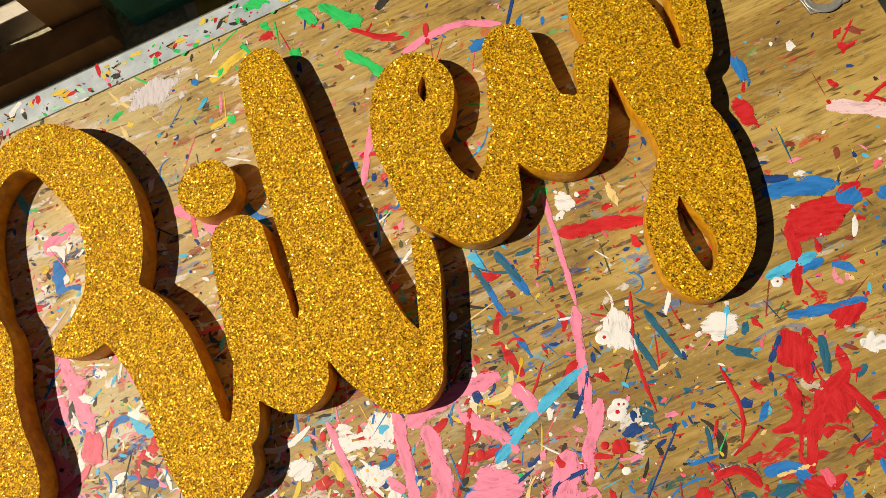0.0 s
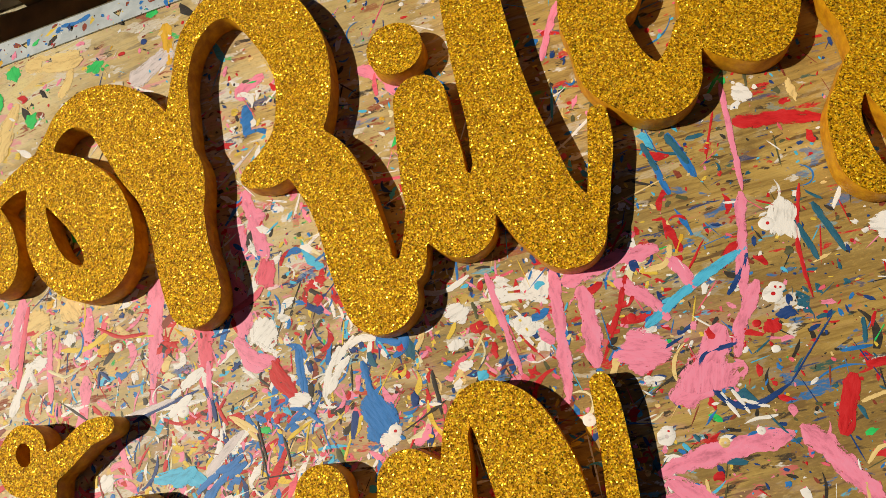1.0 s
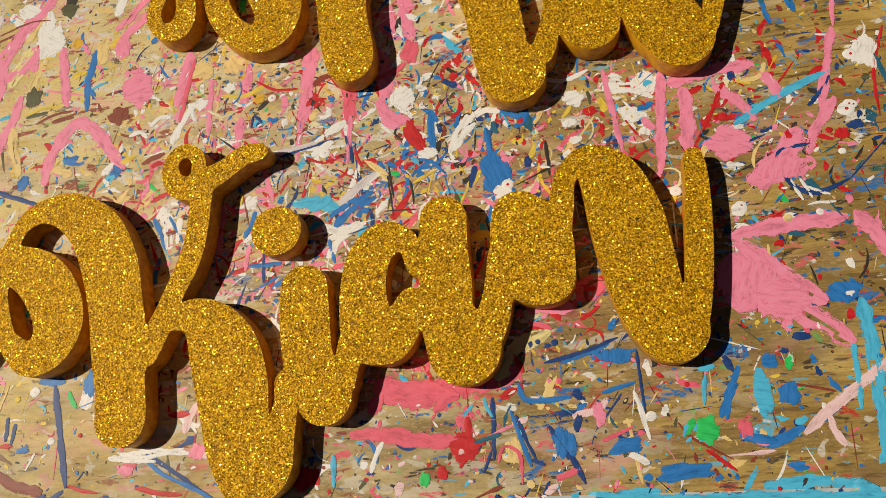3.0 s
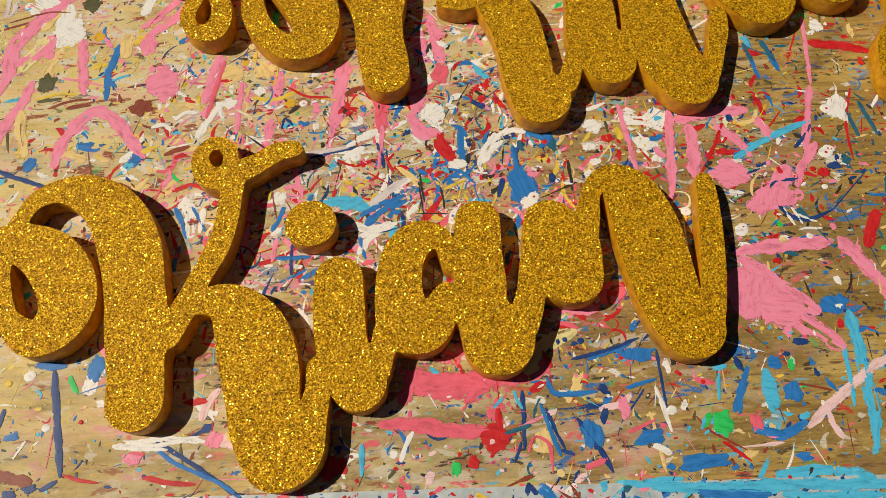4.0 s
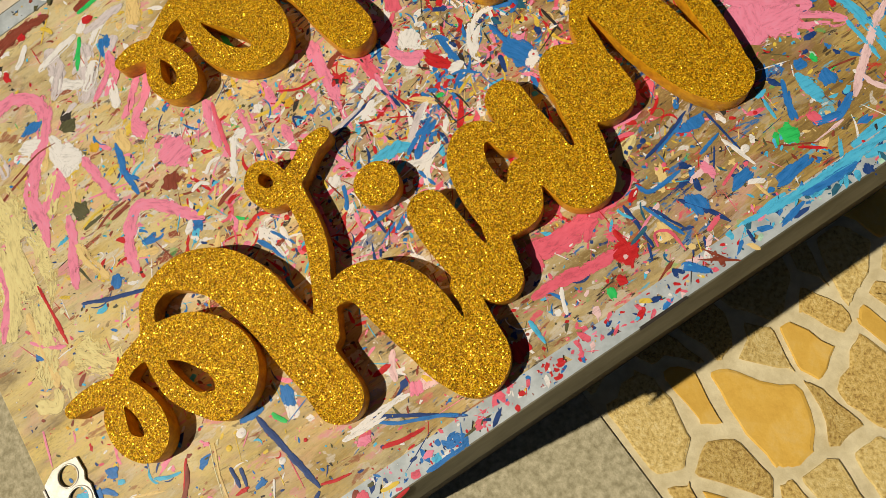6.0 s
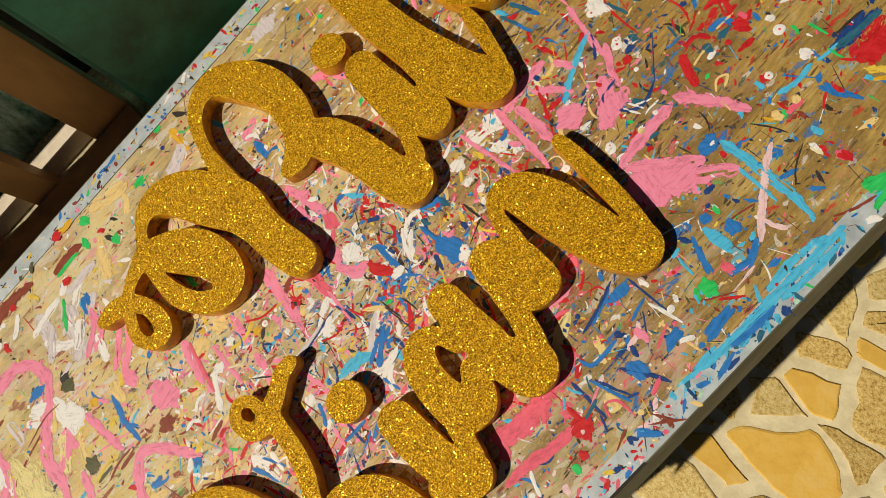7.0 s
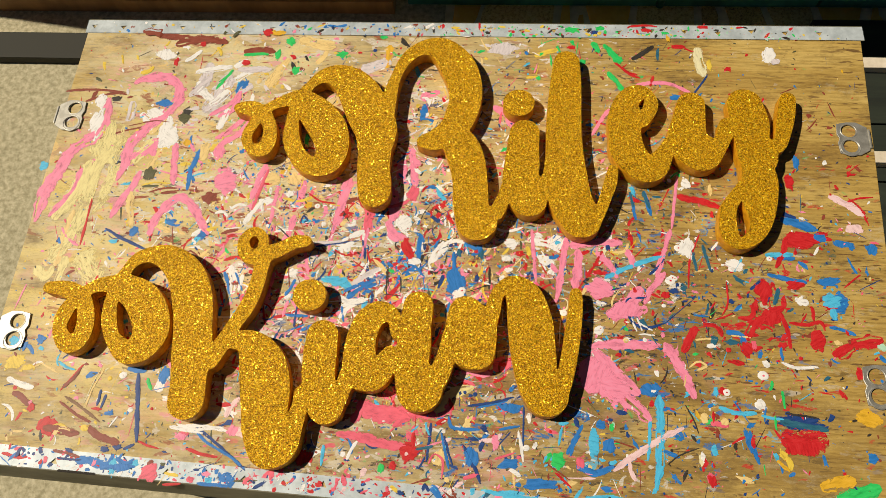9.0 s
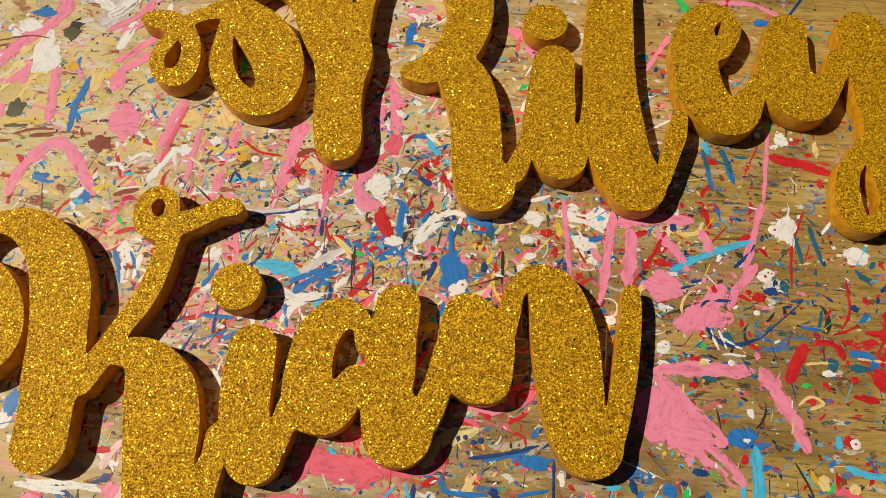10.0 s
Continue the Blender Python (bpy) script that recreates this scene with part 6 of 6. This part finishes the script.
for k in range(15000):
    px, py = paint_rng.gauss(-0.03, 0.30), paint_rng.gauss(0.04, 0.19)
    if not (LEFT + 0.01 < px < right_edge(py) - 0.01 and front_edge(px) + 0.004 < py < BACK - 0.004):
        continue
    pick = paint_rng.choice(names)
    if px > 0.25 and pick in ("pink", "cream", "white", "yellow") and paint_rng.random() < 0.7:
        pick = paint_rng.choice(("red", "dark", "navy", "maroon"))
    if paint_rng.random() < 0.05:
        speck(pick, px, py, paint_rng.uniform(0.0003, 0.0007), paint_rng.uniform(10, 40), paint_rng.gauss(1.2, 0.7))
    else:
        speck(pick, px, py, 0.0003 + 0.0015 * paint_rng.random() ** 2.5, paint_rng.uniform(1, 3), paint_rng.uniform(0, 3.14))
for k in range(520):
    px = paint_rng.uniform(LEFT + 0.01, 0.55)
    py = front_edge(px) + paint_rng.uniform(0.002, 0.024)
    pick = paint_rng.choice(("blue", "red", "hotpink", "navy", "white")) if px < 0.05 else paint_rng.choice(("sky", "sky", "blue", "navy", "teal", "mint"))
    speck(pick, px, py, 0.0005 + 0.0028 * paint_rng.random() ** 2, paint_rng.uniform(1, 3.5), paint_rng.gauss(0.5, 0.8))
for k in range(420):
    px = paint_rng.gauss(0.15, 0.28)
    py = BACK - paint_rng.uniform(0.002, 0.023)
    if LEFT + 0.01 < px < 0.58:
        pick = paint_rng.choice(("green", "red", "dark", "yellow", "mint")) if px > -0.05 else paint_rng.choice(("blue", "maroon", "yellow", "dark"))
        speck(pick, px, py, 0.0005 + 0.0024 * paint_rng.random() ** 2, paint_rng.uniform(1, 3), paint_rng.uniform(0, 3.14))
for ink, (sv, sf) in SPLASH.items():
    if sv:
        tagged(mark("paint_spatter", sv, sf, ink, table, [0.45] * len(sv)), kind="stuff")

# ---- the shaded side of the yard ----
# near-black green: the yard's deep shade is put into this colour
SHADE_GREEN = speckled("shade_dark_green", (0.010, 0.024, 0.014), (0.003, 0.007, 0.005), 7, 0.45, relief=0.6, dist=0.01)
# the sheen on the wrinkles is coloured in, pale streaks against dark teal
TEALCLOTH = speckled("teal_sheet_painted_sheen", (0.62, 0.90, 0.86), (0.06, 0.24, 0.20), 16, 0.4, relief=1.0, dist=0.02, stretch=(3, 1, 1))
# pale tone that stands for sunlight on surfaces the sun doesn't reach here
SILL = speckled("pale_sunlit_tone", (0.80, 0.72, 0.58), (0.62, 0.54, 0.42), 30, 0.8)
HOSE = material("green_hose_plastic", 0.4, 0, (0.012, 0.10, 0.07))


def slatted_gate():
    g = tagged(new("slatted_gate"), "brown timber gate with upright slats, standing in shade behind the table", "gate")
    part("bottom_rail", boxed(-2.2, -0.25, 1.085, 1.164, 0.0, 0.05, bevel=0.004), BROWN, g)
    # the unseen height up to 2 m is added to shade the bottom rail
    part("top_rail", boxed(-2.2, -0.25, 1.172, 1.218, 2.0, 2.08, bevel=0.004), BROWN, g)
    for k in range(9):
        x0, x1 = (-0.372, -0.25) if k == 0 else (-0.372 - 0.224 * k, -0.298 - 0.224 * k)
        part("slat", boxed(x0, x1, 1.166, 1.224, 0.0, 2.0, bevel=0.004), BROWN, g)
    return g


slatted_gate()
tagged(part("door_sill", boxed(-2.2, -0.27, 1.2265, 1.268, 0.0, 0.058, bevel=0.003), SILL), "sill behind the gate's slats, sunlight put into its pale colour", "sill", kind="structure")
tagged(part("wall_north", boxed(-6, 6, 1.39, 1.50, 0.0, 1.1), SHADE_GREEN), "green wall with its shade put into a near-black colour", "wall", kind="structure")


def draped_sheet(x0, x1, label):
    bm = bmesh.new()
    nx, nz = 26, 50
    vs = [[bm.verts.new((x0 + (x1 - x0) * i / nx, 1.345 + 0.02 * noise.noise(Vector((i * 0.35 + x0 * 9, j * 0.16, 2))) + 0.012 * noise.noise(Vector((i * 1.1, j * 0.5, 5))), 0.01 + 1.4 * j / nz)) for i in range(nx + 1)] for j in range(nz + 1)]
    for j in range(nz):
        for i in range(nx):
            f = bm.faces.new((vs[j][i], vs[j][i + 1], vs[j + 1][i + 1], vs[j + 1][i]))
            f.smooth = True
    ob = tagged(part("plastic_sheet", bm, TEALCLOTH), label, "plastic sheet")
    md = ob.modifiers.new("thick", "SOLIDIFY")
    md.thickness = 0.004


draped_sheet(-0.62, -0.36, "wrinkled teal plastic sheet behind the gate, sheen put into its pale streaks")
# added dark screen that keeps lit ground from showing between the slats
tagged(part("hedge_screen", boxed(-2.2, -0.63, 1.33, 1.36, 0.0, 0.55, bevel=0.003), speckled("mottled_green_screen", (0.09, 0.11, 0.045), (0.016, 0.024, 0.012), 22, 0.8, relief=0.9, dist=0.01)), "added mottled dark green screen hiding lit ground behind the gate", "screen", kind="structure")


def hose(x, y, lean):
    ob = tagged(new("garden_hose"), "dark green garden hose hanging against the shaded wall", "hose", "garden hoses")
    bm = bmesh.new()
    for k in range(40):
        a, b = k / 40, (k + 1) / 40
        tube(bm, (x + lean * math.sin(a * 5), y, 0.005 + a * 1.7), (x + lean * math.sin(b * 5), y, 0.005 + b * 1.7), 0.0115 + 0.0012 * (k % 2), 14)
    for f in bm.faces:
        f.smooth = True
    part("tube", bm, HOSE, ob)


hose(0.50, 1.12, 0.01)
hose(0.93, 1.13, -0.012)
# A shadow band on the concrete, put in as a flat dark strip.
tagged(part("shadow_strip", boxed(-1.9, -1.12, 0.895, 0.985, 0.0016, 0.03, bevel=0.004), material("shadow_strip_dark", 0.8, 0, (0.03, 0.03, 0.022))), "flat dark strip standing in for a shadow band on the concrete", "timber")

CABINET = speckled("dark_green_enamel", (0.05, 0.30, 0.235), (0.018, 0.09, 0.065), 5, 0.5, relief=0.3, dist=0.004)


def cabinet():
    c = tagged(new("cabinet"), "low dark green metal cabinet standing behind the table", "cabinet")
    part("body", boxed(-0.215, 1.95, 1.12, 1.38, 0.0, 0.86, bevel=0.006), CABINET, c)
    part("top", boxed(-0.225, 1.96, 1.10, 1.385, 0.8605, 0.885, bevel=0.004), CABINET, c)
    for k in range(4):
        d = part("door", boxed(-0.20 + 0.537 * k, 0.32 + 0.537 * k, 1.098, 1.1195, 0.05, 0.84, bevel=0.004), CABINET, c)
        part("handle", boxed(0.27 + 0.537 * k, 0.285 + 0.537 * k, 1.080, 1.0975, 0.5, 0.62, bevel=0.003), CABINET, d)


cabinet()


def shade_planks():
    """Added dark boards stand in for shaded paving, two pale bars for slits of sunlight."""
    g = tagged(new("shade_board_stack"), "added dark boards standing in for shaded floor, two pale bars for lit slits", "boards")
    dark = speckled("shade_dark_plank", (0.022, 0.030, 0.018), (0.010, 0.014, 0.009), 9, 0.8, stretch=(0.3, 3, 1))
    for k in range(4):
        part("board", boxed(0.90, 2.1, 0.40 + 0.165 * k, 0.56 + 0.165 * k, 0.003, 0.028, bevel=0.002), dark, g)
    for y in (0.62, 0.90):
        part("batten", boxed(0.98, 2.0, y - 0.016, y + 0.016, 0.0282, 0.05, bevel=0.002), SILL, g, "pale bar standing in for a slit of sunlight")


shade_planks()
paving()
